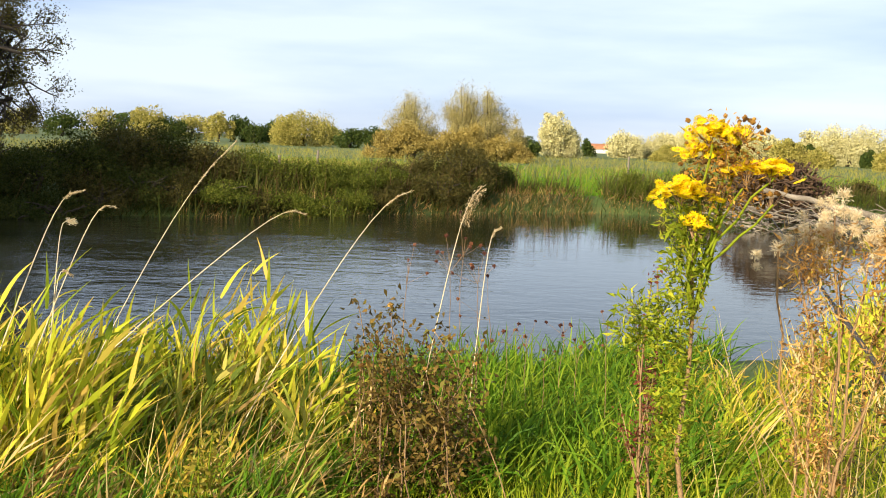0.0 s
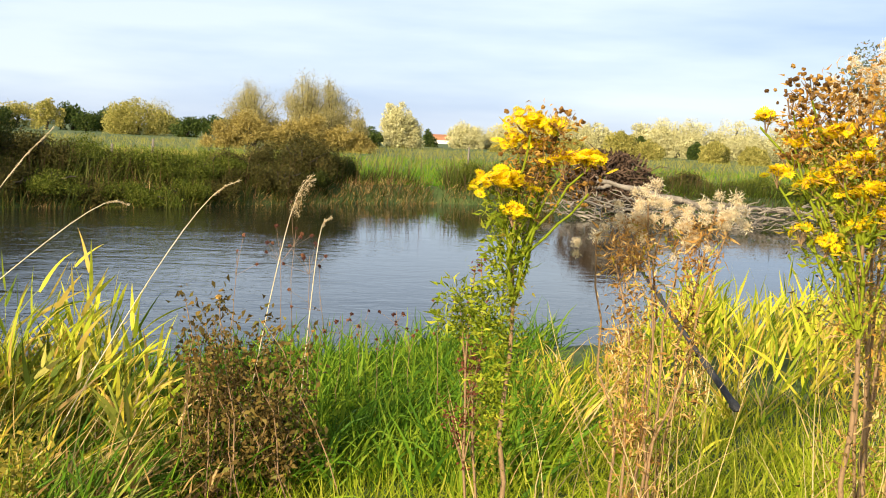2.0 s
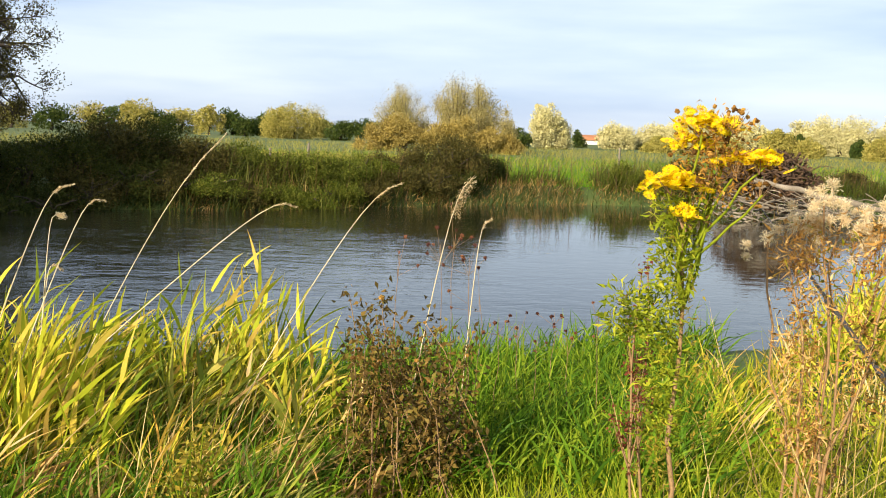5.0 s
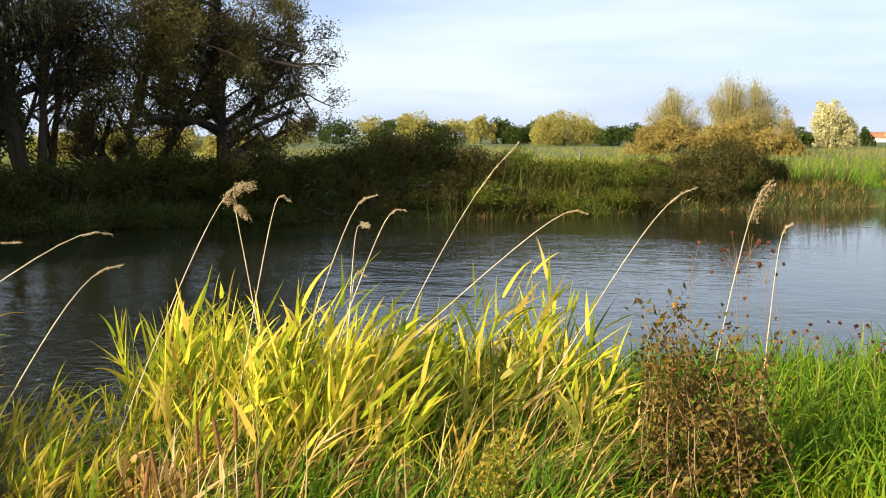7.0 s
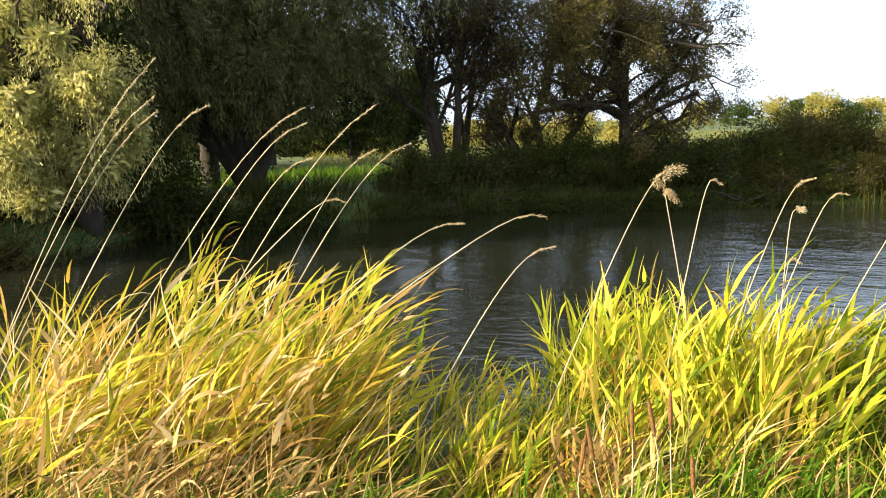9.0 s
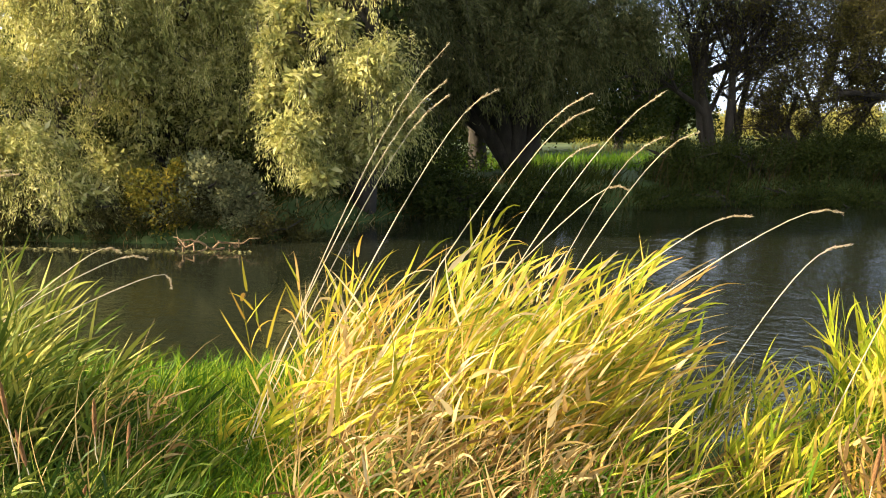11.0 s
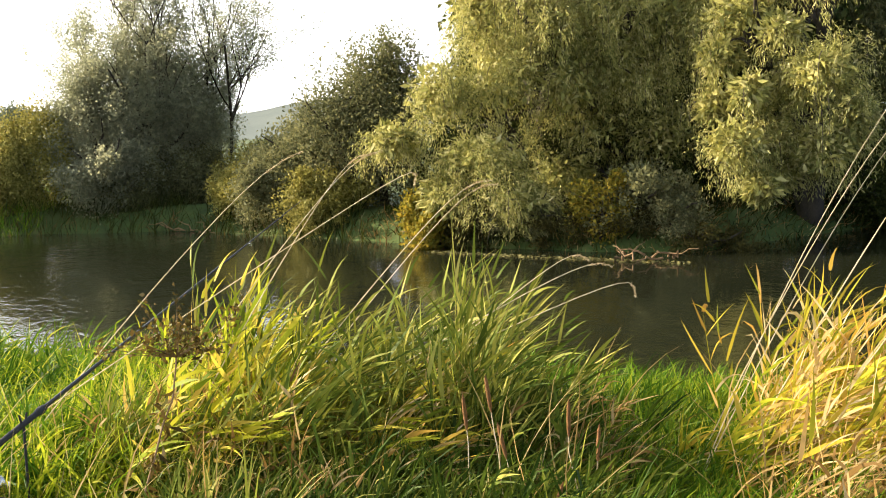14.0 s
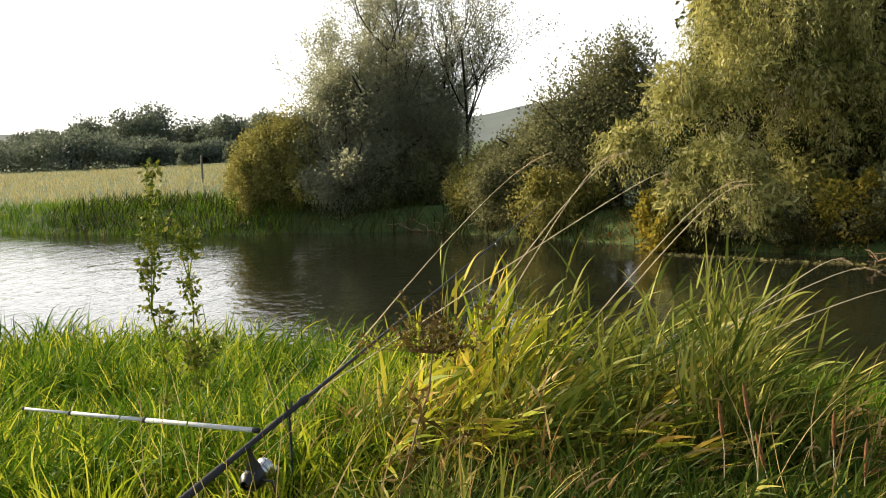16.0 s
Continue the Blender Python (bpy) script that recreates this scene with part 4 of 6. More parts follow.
for az, d, w, h in ((9.0, 175, 6, 3.6), (10.6, 172, 6, 4.2), (11.8, 170, 5, 4.8), (13.2, 180, 8, 4.6), (14.2, 176, 7, 3.8), (15.2, 175, 7, 5.0), (16.4, 182, 8, 4.2), (17.6, 185, 8, 4.6), (19.5, 180, 8, 4.0), (21.4, 190, 8, 4.6), (6.0, 180, 7, 3.4), (3.6, 178, 7, 3.2)):
    clump_tree("hedge_tree", az, d, w, h, M_OLIVE if h > 4.5 else M_FARGREEN, "far hedgerow tree in a low green line", rng, 28, 110, 0.34, group="far hedgerow")
for az, d, w, h in ((-9.5, 150, 5.5, 3.9), (-11.6, 156, 6.0, 4.3), (-13.3, 150, 5.4, 4.7), (-15.0, 158, 6.0, 5.5), (-16.6, 150, 4.0, 4.8), (-18.9, 160, 3.6, 5.4), (-20.7, 150, 7.0, 5.6),
                   (-23.6, 152, 7.6, 5.8), (-26.5, 160, 7.0, 5.8), (-29.0, 150, 8, 5.8), (-31.6, 155, 8, 5.6)):
    dome_tree("pale_willow", az, d, w * 1.4, h * 1.04, M_PALE, "pale sunlit rounded willow in a long row", rng, group="row of pale willows")
for az, d, w, h, m in ((-17.7, 126, 5.6, 4.2, M_OLIVE), (-15.4, 112, 3.6, 2.9, M_OLIVE), (-19.4, 125, 4.0, 2.9, M_OLIVE), (-12.2, 128, 6, 2.6, M_OLIVE), (-22.6, 120, 4.4, 3.2, M_OLIVE), (-24.6, 116, 3.4, 2.8, M_OLIVE), (-27.4, 120, 5, 3.0, M_OLIVE),
                       (-18.5, 138, 3.2, 3.6, M_FARGREEN), (-21.8, 140, 3.0, 3.0, M_FARGREEN), (-14.2, 140, 3.0, 3.0, M_FARGREEN)):
    dome_tree("meadow_bush", az, d, w, h * 0.85, m, "rounded olive-green bush before the willow row" if m is M_OLIVE else "dark green bush in a gap of the willow row", rng, category="bush", leaf=0.2)
# the pair of tall thin-leaved trees over russet shrubs
def spire_tree(az, d, width, height, n, mat, label, rng, leaf=(0.07, 0.14), per=560):
    """Many upright stems that fan out from one foot, each feathered with leaves over its upper part."""
    foot = pol(az, d)
    foot[2] = gz(foot[0], foot[1]) - 0.1
    top = thing("tall_tree", foot, label, "tree")
    fine, vs = [], []
    for k in range(n):
        a, out = rng.uniform(0, 2 * np.pi), math.sqrt(rng.uniform(0.0, 1.0))
        z = height * (1.0 - 0.42 * out ** 2) * rng.uniform(0.5, 0.95)
        tip = np.array([math.cos(a) * width * 0.48 * out, math.sin(a) * width * 0.48 * out, z])
        p, r = curve_line((0, 0, 0), tip, 0.07, 0.012, 8, sag=(-tip[0] * 0.12, -tip[1] * 0.12, 0), rng=rng, jit=0.05)
        if k < 5:
            ob_of("stem", mesh_of("stem", *(lambda q: (q[0], [q[1]]))(tubes_arrays([(p, r * 1.4)], 6)), M_BARK, True), top)
        else:
            fine.append((p, r))
        s = rng.uniform(0.25, 1.0, per) ** 0.8
        at = p[np.minimum((s * 7).astype(int), 6)] * (1 - (s * 7 % 1))[:, None] + p[np.minimum((s * 7).astype(int) + 1, 7)] * (s * 7 % 1)[:, None]
        fat = width * 0.125 * (1.25 - s) ** 0.35 * (0.5 + 0.5 * np.sin(s * 17 + k) ** 2)
        P = at + rng.normal(size=(per, 3)) * fat[:, None]
        L = rng.uniform(*leaf, per)
        vs.append(leaf_arrays(P, rng.normal(size=(per, 3)) + [0, 0, 0.5], L, L * 0.5, rng))
        L = rng.uniform(*leaf, 130)
        vs.append(leaf_arrays(p[-2] + rng.normal(size=(130, 3)) * width * [0.075, 0.075, 0.06], rng.normal(size=(130, 3)), L, L * 0.5, rng))
    add = tubes_arrays(fine, 3)
    tagged(ob_of("branchwork", mesh_of("branchwork", add[0], [add[1]], M_TWIG), top), kind="stuff")
    v, f = merge(vs)
    tagged(ob_of("crown", mesh_of("crown", v, [f], mat), top), kind="stuff")
    return top


for az, w, h, k, s in ((1.6, 5.0, 6.4, 40, 1), (-1.1, 4.4, 8.0, 40, 2), (-2.4, 4.6, 7.2, 36, 3), (-4.1, 2.6, 4.6, 14, 5)):
    spire_tree(az, 92, w, h, k, M_TALL, "tall feathery tree with tan sunlit leaves", np.random.default_rng(s + 40))
for az, w, h in ((3.2, 4.0, 2.2), (1.8, 4.6, 3.0), (0.2, 4.6, 2.6), (-1.4, 4.6, 3.0), (-2.9, 3.6, 2.4), (-4.0, 2.6, 1.6)):
    clump_tree("russet_shrub", az, 88, w, h, M_ORANGE, "russet yellow shrub at the foot of tall trees", rng, 44, 190, 0.16, category="shrub", shell=0.5)
clump_tree("grey_tree", -31.6, 62, 7.5, 8.4, M_HAZETINT, "tall grey-green thin tree behind the willows", rng, 60, 90, 0.2, lobe=0.28, base=1.0)
# the far bank's shrubs: dark and fresh greens paint its shaded and lit stretches
for az, d, w, h, m, lab in ((20.6, 30.5, 3.4, 1.5, M_SHADESHRUB, "dark"), (18.2, 31, 3.4, 1.75, M_SHADESHRUB, "dark"), (16.4, 31.5, 3.2, 2.1, M_RUSTY, "rusty"), (14.4, 32, 3.2, 2.0, M_SHADESHRUB, "dark"),
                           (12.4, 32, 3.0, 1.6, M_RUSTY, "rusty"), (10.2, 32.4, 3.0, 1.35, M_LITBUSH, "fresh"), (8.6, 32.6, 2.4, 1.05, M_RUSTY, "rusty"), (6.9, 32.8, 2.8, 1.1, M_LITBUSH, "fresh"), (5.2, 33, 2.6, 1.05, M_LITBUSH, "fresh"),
                           (3.6, 33.8, 2.4, 1.1, M_LITBUSH, "fresh"), (2.2, 34.4, 2.2, 1.1, M_RUSTY, "rusty"), (0.6, 35.5, 2.4, 1.3, M_RUSTY, "rusty"), (-1.2, 36, 2.6, 1.7, M_RUSTY, "rusty"), (-2.8, 37, 1.8, 1.2, M_SHADESHRUB, "dark"),
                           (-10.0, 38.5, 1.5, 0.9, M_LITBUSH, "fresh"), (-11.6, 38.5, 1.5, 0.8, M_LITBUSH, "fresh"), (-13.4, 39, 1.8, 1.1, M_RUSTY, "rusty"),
                           (23.6, 30, 3.4, 1.7, M_SHADESHRUB, "dark"), (26.4, 30, 3.2, 1.5, M_SHADESHRUB, "dark"), (29.6, 30, 3.2, 1.3, M_SHADESHRUB, "dark"), (33.0, 29.5, 3.2, 1.2, M_SHADESHRUB, "dark"),
                           (36.4, 29, 3.0, 1.1, M_SHADESHRUB, "dark"), (-21.0, 42, 2.6, 0.9, M_RUSTY, "rusty"), (-24.5, 42, 3.0, 0.9, M_LITBUSH, "fresh"), (-28, 41, 3.4, 1.3, M_LITBUSH, "fresh")):
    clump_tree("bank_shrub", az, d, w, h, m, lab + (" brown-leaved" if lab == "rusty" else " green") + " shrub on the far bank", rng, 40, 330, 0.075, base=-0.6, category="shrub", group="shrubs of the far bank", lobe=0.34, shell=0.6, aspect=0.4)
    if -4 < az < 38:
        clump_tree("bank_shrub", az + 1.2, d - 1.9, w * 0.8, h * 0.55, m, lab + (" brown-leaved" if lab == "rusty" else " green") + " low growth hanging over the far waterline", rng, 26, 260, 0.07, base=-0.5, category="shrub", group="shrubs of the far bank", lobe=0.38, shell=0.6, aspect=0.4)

# dark trees of the far bank; those 10 m and taller are added to shade it
for az, d, w, h in ((39.6, 52, 6, 7.5), (36.8, 56, 5, 5.5), (44, 50, 9, 8), (49, 46, 9, 7.5), (55, 44, 9, 8), (60.5, 42, 8, 7.5), (64, 30, 7, 12.0), (66.5, 32, 5, 10.0), (58, 30, 7, 12.5), (53, 32, 8, 12.0), (47, 34, 8, 11.0), (65.0, 26.8, 6.0, 13.0), (62, 26.5, 7, 13.5), (55.5, 27.5, 6, 11.0), (62.5, 26.2, 4.4, 5.6), (67.5, 26.4, 4.4, 5.0), (58.5, 26.4, 4.0, 6.0)):
    clump_tree("dark_tree", az, d, w, h, M_SHADESHRUB, "dark dense tree behind the far bank, the tallest ones added to cast shade", rng, 60, 300, 0.18, base=-0.4, group="dark trees behind the bank")
for az in (37.5, 40, 43, 46.5, 50, 53.5, 57, 60.5):
    clump_tree("dark_hedge", az, 64, 6.5, 2.8, M_SHADESHRUB, "low dark hedge beyond the trees", rng, 40, 130, 0.24, base=-0.8, category="hedge", group="hedge beyond the trees")
for az, d, w, h in ((24.5, 66, 5, 2.0), (28.0, 72, 5.5, 2.6), (31.0, 68, 5, 2.3), (33.6, 70, 4.4, 2.0)):
    clump_tree("meadow_bush", az, d, w, h, M_OLIVE, "sunlit ochre bush in the meadow behind the trees", rng, 40, 150, 0.16, base=-0.5, category="bush")
branched_tree("hawthorn_tree", 25.6, 32.5, [(0, 2, 6.8, 0.2)], 4, np.random.default_rng(3),
              "dark brown-green bushy tree with fine drooping twigs", M_DARKTREE, 4, 0.10, (0.05, 0.09), 0.5, (5, 6), 0.43, -0.03, 0.12, angle=(40, 80), first=34)
branched_tree("leaning_tree", 29.4, 32.5, [(95, 48, 2.2, 0.2), (80, 14, 4.6, 0.16), (280, 40, 4.0, 0.13)], 4, np.random.default_rng(4),
              "half-bare leaning tree with grey twigs", M_DARKTREE, 1, 0.13, (0.05, 0.10), 0.5, (6, 7), 0.6, 0.12, 0.22)
branched_tree("bare_tree", 34.4, 33, [(60, 12, 5.0, 0.2), (120, 30, 4.4, 0.17), (280, 22, 4.6, 0.16), (0, 25, 4.0, 0.14)], 4, np.random.default_rng(5),
              "half-bare many-stemmed tree with brown twigs", M_DARKTREE, 1, 0.14, (0.06, 0.11), 0.5, (6, 7), 0.58, 0.10, 0.2)


def plumes(lobes, density, rng, length=(0.45, 1.35), per=80, leaf=(0.05, 0.115), aspect=0.19, floor=-0.75, sway=0.25):
    """Willow sprays: each leaves the crown's surface outwards, arches over and hangs, with leaves that point along it."""
    vs, lines = [], []
    for c, r in lobes:
        c, r = np.asarray(c, float), np.asarray(r, float)
        n = int(density * 4 * r[0] * (r[0] + r[2]))
        u = unit(rng.normal(size=(n, 3)) + [0, 0, 0.15])
        S = c + u * r * rng.uniform(0.6, 1.08, (n, 1))
        L = rng.uniform(*length, n) * rng.uniform(0.6, 1.0, n)
        D0 = unit(u * [1, 1, 0.6] + rng.normal(size=(n, 3)) * 0.35 + WIND * sway)
        s = rng.uniform(0, 1, (n, per)) ** 0.8
        along_ = L[:, None] * s
        out = (0.55 * along_ * (1 - 0.45 * s))[..., None] * D0[:, None]
        fall = np.array([0, 0, -1.0]) * (0.75 * along_ * s)[..., None]
        wide = 0.035 + 0.10 * np.sin(np.pi * np.clip(s, 0, 1)) * rng.uniform(0.5, 1.2, (n, 1))
        P = S[:, None] + out + fall + rng.normal(size=(n, per, 3)) * wide[..., None]
        D = D0[:, None] * (1.1 - s)[..., None] + np.array([0, 0, -1.0]) * (0.25 + 0.9 * s)[..., None] + rng.normal(size=P.shape) * 0.4
        P, D = P.reshape(-1, 3), D.reshape(-1, 3)
        keep = P[:, 2] > floor + rng.uniform(0, 0.35, len(P))
        P, D = P[keep], D[keep]
        l2 = rng.uniform(*leaf, len(P))
        vs.append(leaf_arrays(P, D, l2, l2 * aspect, rng, 0.08))
        for q in range(0, n, 4):
            ss = np.linspace(0, 1, 5)[:, None]
            pts = S[q] + 0.55 * L[q] * ss * (1 - 0.45 * ss) * D0[q] + np.array([0, 0, -0.75]) * L[q] * ss ** 2
            pts[:, 2] = np.maximum(pts[:, 2], floor)
            lines.append((pts, np.array([0.010, 0.008, 0.006, 0.004, 0.002])))
    return merge(vs), lines


def willow(name, az, d, limbs, lobes, mat, label, rng, density=7.0, **kw):
    """limbs and lobes are given as (az, distance, height ...) of this place."""
    foot = pol(az, d)
    foot[2] = gz(foot[0], foot[1]) - 0.1
    top = thing(name, foot, label, "willow tree")
    whole = [(pol(a, dd, z), np.array(r, float)) for a, dd, z, r in lobes]
    places = []
    for c, r in whole:
        places.append((c, r * [0.7, 0.7, 0.75]))
        for _ in range(max(8, int(5.0 * r[0] * r[2]))):
            u = unit(rng.normal(size=3) * [1, 1, 1.3])
            places.append((c + u * r * rng.uniform(0.6, 1.05) - [0, 0, 0.1], r[0] * np.array([1, 1, rng.uniform(1.0, 1.9)]) * rng.uniform(0.14, 0.36)))
    (v, f), lines = plumes(places, density, rng, **kw)
    tagged(ob_of("crown", mesh_of("crown", v - foot, [f], mat), top), kind="stuff")
    inner = [(c, r * 0.75) for c, r in whole]
    v, f = lobe_leaves(inner, 700, (0.12, 0.26), 0.35, rng, 0.6, 0.6)
    tagged(ob_of("inner_leaves", mesh_of("inner_leaves", v - foot, [f], mat), top), kind="stuff")
    v, f = tubes_arrays([(p - foot, r) for p, r in lines], 3)
    tagged(ob_of("hanging_curtain", mesh_of("hanging_curtain", v, [f], M_TWIG), top), kind="stuff")
    wood = []
    for a, dd, z, r in limbs:
        end = pol(a, dd, z)
        wood.append(curve_line((0, 0, 0), end - foot, r, r * 0.3, 9, sag=(0, 0, 0.12 * np.linalg.norm(end - foot)), rng=rng, jit=0.07))
        for _ in range(9):
            s = rng.integers(3, 8)
            p0 = wood[-1][0][s] if len(wood[-1][0]) > s else end - foot
            wood.append(curve_line(p0, p0 + rng.normal(size=3) * [0.6, 0.6, 0.4] + [0, 0, 0.2], r * 0.3, r * 0.06, 5, rng=rng, jit=0.06))
            wood[-1], wood[-2] = wood[-2], wood[-1]
    for k, ln in enumerate(wood):
        v, f = tubes_arrays([ln], 7)
        ob_of("limb", mesh_of("limb", v, [f], M_BARK, True), top)
    return top


rng = np.random.default_rng(31)
# big willow over the water: sunlit hanging lobes round a dark hollow
willow("willow", 66.0, 24.0, [(70.5, 22.4, 2.0, 0.26), (66, 21.6, 3.6, 0.34), (68, 23, 5.2, 0.3), (60, 22, 4.2, 0.26)],
       [(71.7, 21.6, 2.1, (0.85, 0.85, 0.9)), (74.3, 21.8, 1.25, (0.7, 0.7, 0.45)), (68.6, 21.8, 2.4, (1.1, 1.1, 0.9)), (69.7, 21.2, 0.9, (1.2, 1.1, 0.5)),
        (67.5, 20.8, -0.1, (0.9, 0.9, 0.75)), (71.7, 21.4, 0.1, (0.65, 0.65, 0.7)), (65.8, 22.4, 3.4, (1.6, 1.5, 0.8)), (62.4, 22.4, 3.8, (1.6, 1.5, 0.85)), (59.6, 22.4, 3.5, (1.0, 1.0, 0.7)),
        (65.0, 22.0, 2.3, (0.7, 0.7, 0.75)), (69.6, 22.6, 3.9, (0.75, 0.75, 0.6)), (66.6, 22.8, 4.6, (1.8, 1.6, 1.0)), (68.6, 22.4, 3.3, (1.0, 1.0, 0.7)), (62.5, 23.2, 5.2, (1.7, 1.7, 0.9)), (70.8, 23.0, 4.9, (0.5, 0.5, 0.7)), (67.6, 24.5, 6.2, (1.8, 1.8, 1.0)),
        (64.0, 23.2, 1.4, (1.2, 1.2, 0.9)), (61.8, 23.0, 2.5, (1.3, 1.3, 0.9)), (65.4, 22.8, 0.5, (0.8, 0.8, 0.6)), (60.0, 23.0, 1.2, (1.0, 1.0, 0.8)), (63.2, 22.6, 2.9, (0.9, 0.9, 0.6))],
       M_WILLOW, "large drooping willow with sunlit olive leaves over the water", rng, 8.0)
willow("willow", 53.0, 23.5, [(56, 20.4, 3.0, 0.24), (52, 20.5, 3.8, 0.26), (54, 21, 4.8, 0.24)],
       [(56.6, 19.9, 1.0, (0.65, 0.65, 0.6)), (56.0, 20.0, 1.9, (0.42, 0.42, 0.42)), (55.4, 19.9, 0.25, (0.42, 0.42, 0.45)), (52.4, 20.0, 2.2, (0.8, 0.8, 0.65)), (54.4, 20.3, 3.0, (0.5, 0.5, 0.35)),
        (52.6, 20.6, 0.9, (0.85, 0.8, 0.65)), (57.4, 20.6, 2.6, (0.55, 0.55, 0.45)), (51.0, 21.0, 1.4, (0.6, 0.6, 0.8)), (53.5, 21.2, 4.4, (1.3, 1.3, 0.9)), (57.0, 21.6, 4.2, (0.8, 0.8, 0.7)),
        (55.2, 20.5, 1.2, (0.6, 0.6, 0.7)), (54.0, 20.8, 2.0, (0.7, 0.7, 0.6)), (56.4, 20.8, 3.3, (0.8, 0.8, 0.6)), (54.4, 21.0, 0.5, (0.55, 0.55, 0.5)), (57.6, 20.6, 1.7, (0.45, 0.45, 0.5))],
       M_WILLOW, "drooping willow with silvery sunlit leaves", rng, 8.0, floor=-0.1)
# willow in shade: the leaf colour itself is darkened for it
willow("shaded_willow", 45.0, 32.0, [(48, 29, 5.0, 0.3), (44, 30, 5.6, 0.32), (40, 31, 4.6, 0.28), (52, 30, 4.6, 0.28), (58, 30, 4.6, 0.28)],
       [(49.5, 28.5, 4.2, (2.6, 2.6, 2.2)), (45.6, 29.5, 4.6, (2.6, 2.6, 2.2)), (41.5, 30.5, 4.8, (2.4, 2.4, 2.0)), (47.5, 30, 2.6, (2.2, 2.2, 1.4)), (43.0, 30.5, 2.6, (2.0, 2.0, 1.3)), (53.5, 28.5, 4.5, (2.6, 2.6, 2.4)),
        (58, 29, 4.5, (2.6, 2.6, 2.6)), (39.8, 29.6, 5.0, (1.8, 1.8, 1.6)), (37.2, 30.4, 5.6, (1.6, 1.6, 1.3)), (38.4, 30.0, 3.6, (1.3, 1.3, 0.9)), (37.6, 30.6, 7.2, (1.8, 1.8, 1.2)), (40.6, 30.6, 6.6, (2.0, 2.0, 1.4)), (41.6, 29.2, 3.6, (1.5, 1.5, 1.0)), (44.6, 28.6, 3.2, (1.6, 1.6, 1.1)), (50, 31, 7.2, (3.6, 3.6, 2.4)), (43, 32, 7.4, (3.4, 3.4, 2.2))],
       M_SHADEDWIL, "willow with long hanging foliage, its shade put into the leaf colour", rng, 2.2, floor=0.9, per=50, leaf=(0.1, 0.2), length=(0.6, 1.5))
# shrubs added as painted shade: dark leaves fill the hollow below the crowns
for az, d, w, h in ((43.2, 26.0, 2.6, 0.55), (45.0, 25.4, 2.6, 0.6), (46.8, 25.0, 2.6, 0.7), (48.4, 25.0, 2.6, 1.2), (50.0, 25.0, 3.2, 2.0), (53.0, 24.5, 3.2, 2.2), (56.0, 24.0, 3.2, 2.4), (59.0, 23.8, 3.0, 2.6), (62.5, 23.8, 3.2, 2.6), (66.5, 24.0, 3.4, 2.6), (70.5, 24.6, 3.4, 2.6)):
    clump_tree("undergrowth_shrub", az, d, w, h, M_SHADESHRUB, "shrub added under the willows, its leaf colour darkened as shade", rng, 34, 240, 0.09, base=-0.6, category="shrub", group="undergrowth of the willows", lobe=0.36, shell=0.6, aspect=0.4)
for az, d, w, h, m in ((58.0, 20.2, 2.0, 0.55, M_RUSTY), (60.0, 20.4, 2.2, 0.6, M_BANKLEAF), (62.4, 20.6, 2.0, 0.5, M_RUSTY), (65.2, 20.8, 2.2, 0.55, M_RUSTY), (67.4, 21.2, 2.2, 0.6, M_BANKLEAF), (69.6, 21.6, 2.2, 0.6, M_RUSTY), (55.6, 20.2, 2.2, 0.45, M_RUSTY), (53.2, 20.6, 2.2, 0.4, M_RUSTY)):
    clump_tree("undergrowth_shrub", az, d, w, h, m, "low brown tangle at the waterline under the willows", rng, 24, 200, 0.07, base=-0.5, category="shrub", group="undergrowth of the willows", lobe=0.36, shell=0.6, aspect=0.35)
clump_tree("sallow_bush", 88.6, 29.6, 3.2, 2.4, M_GLARESALLOW, "low sallow bush at the waterline", rng, 50, 320, 0.085, base=-0.6, category="bush", lobe=0.34, shell=0.6)
clump_tree("yellowing_shrub", 61.2, 20.6, 2.4, 1.2, M_BANKLEAF, "olive-brown shrub at the water under a willow", rng, 26, 260, 0.08, base=-0.6, category="shrub")
clump_tree("yellowing_shrub", 63.4, 20.3, 1.5, 1.4, M_YELLOWING, "yellowing shrub at the water under a willow", rng, 22, 170, 0.075, base=-0.6, category="shrub")
clump_tree("yellowing_shrub", 72.4, 21.6, 1.5, 1.3, M_YELLOWING, "yellow-leaved shrub on a muddy bank", rng, 18, 140, 0.11, base=-0.5, category="shrub")
# shrubs and the big bush down the river
for az, d, w, h, m in ((76.5, 25.5, 3.4, 3.8, M_BANKLEAF), (74.8, 25.5, 2.8, 4.4, M_BANKLEAF), (79.0, 27.0, 3.2, 2.3, M_BANKLEAF), (81.4, 29.5, 2.6, 1.8, M_OLIVE), (78.0, 25.0, 2.4, 1.3, M_OLIVE), (80.4, 26.0, 2.6, 1.6, M_BANKLEAF), (82.4, 27.4, 1.6, 1.2, M_OLIVE), (85.0, 30.2, 2.4, 1.8, M_BANKLEAF), (87.6, 30.0, 2.4, 1.6, M_BANKLEAF)):
    clump_tree("bank_shrub", az, d, w, h, m, "tangled green shrub on the bank below the willow", rng, 70, 330, 0.075, base=-0.7, category="shrub", lobe=0.34, shell=0.6)
bush = [(89.6, 30.8, 3.4, 4.5), (87.0, 31.0, 4.4, 5.2), (84.6, 31.5, 3.6, 4.4), (92.2, 30.5, 2.4, 3.0), (93.8, 30.5, 1.8, 2.2)]
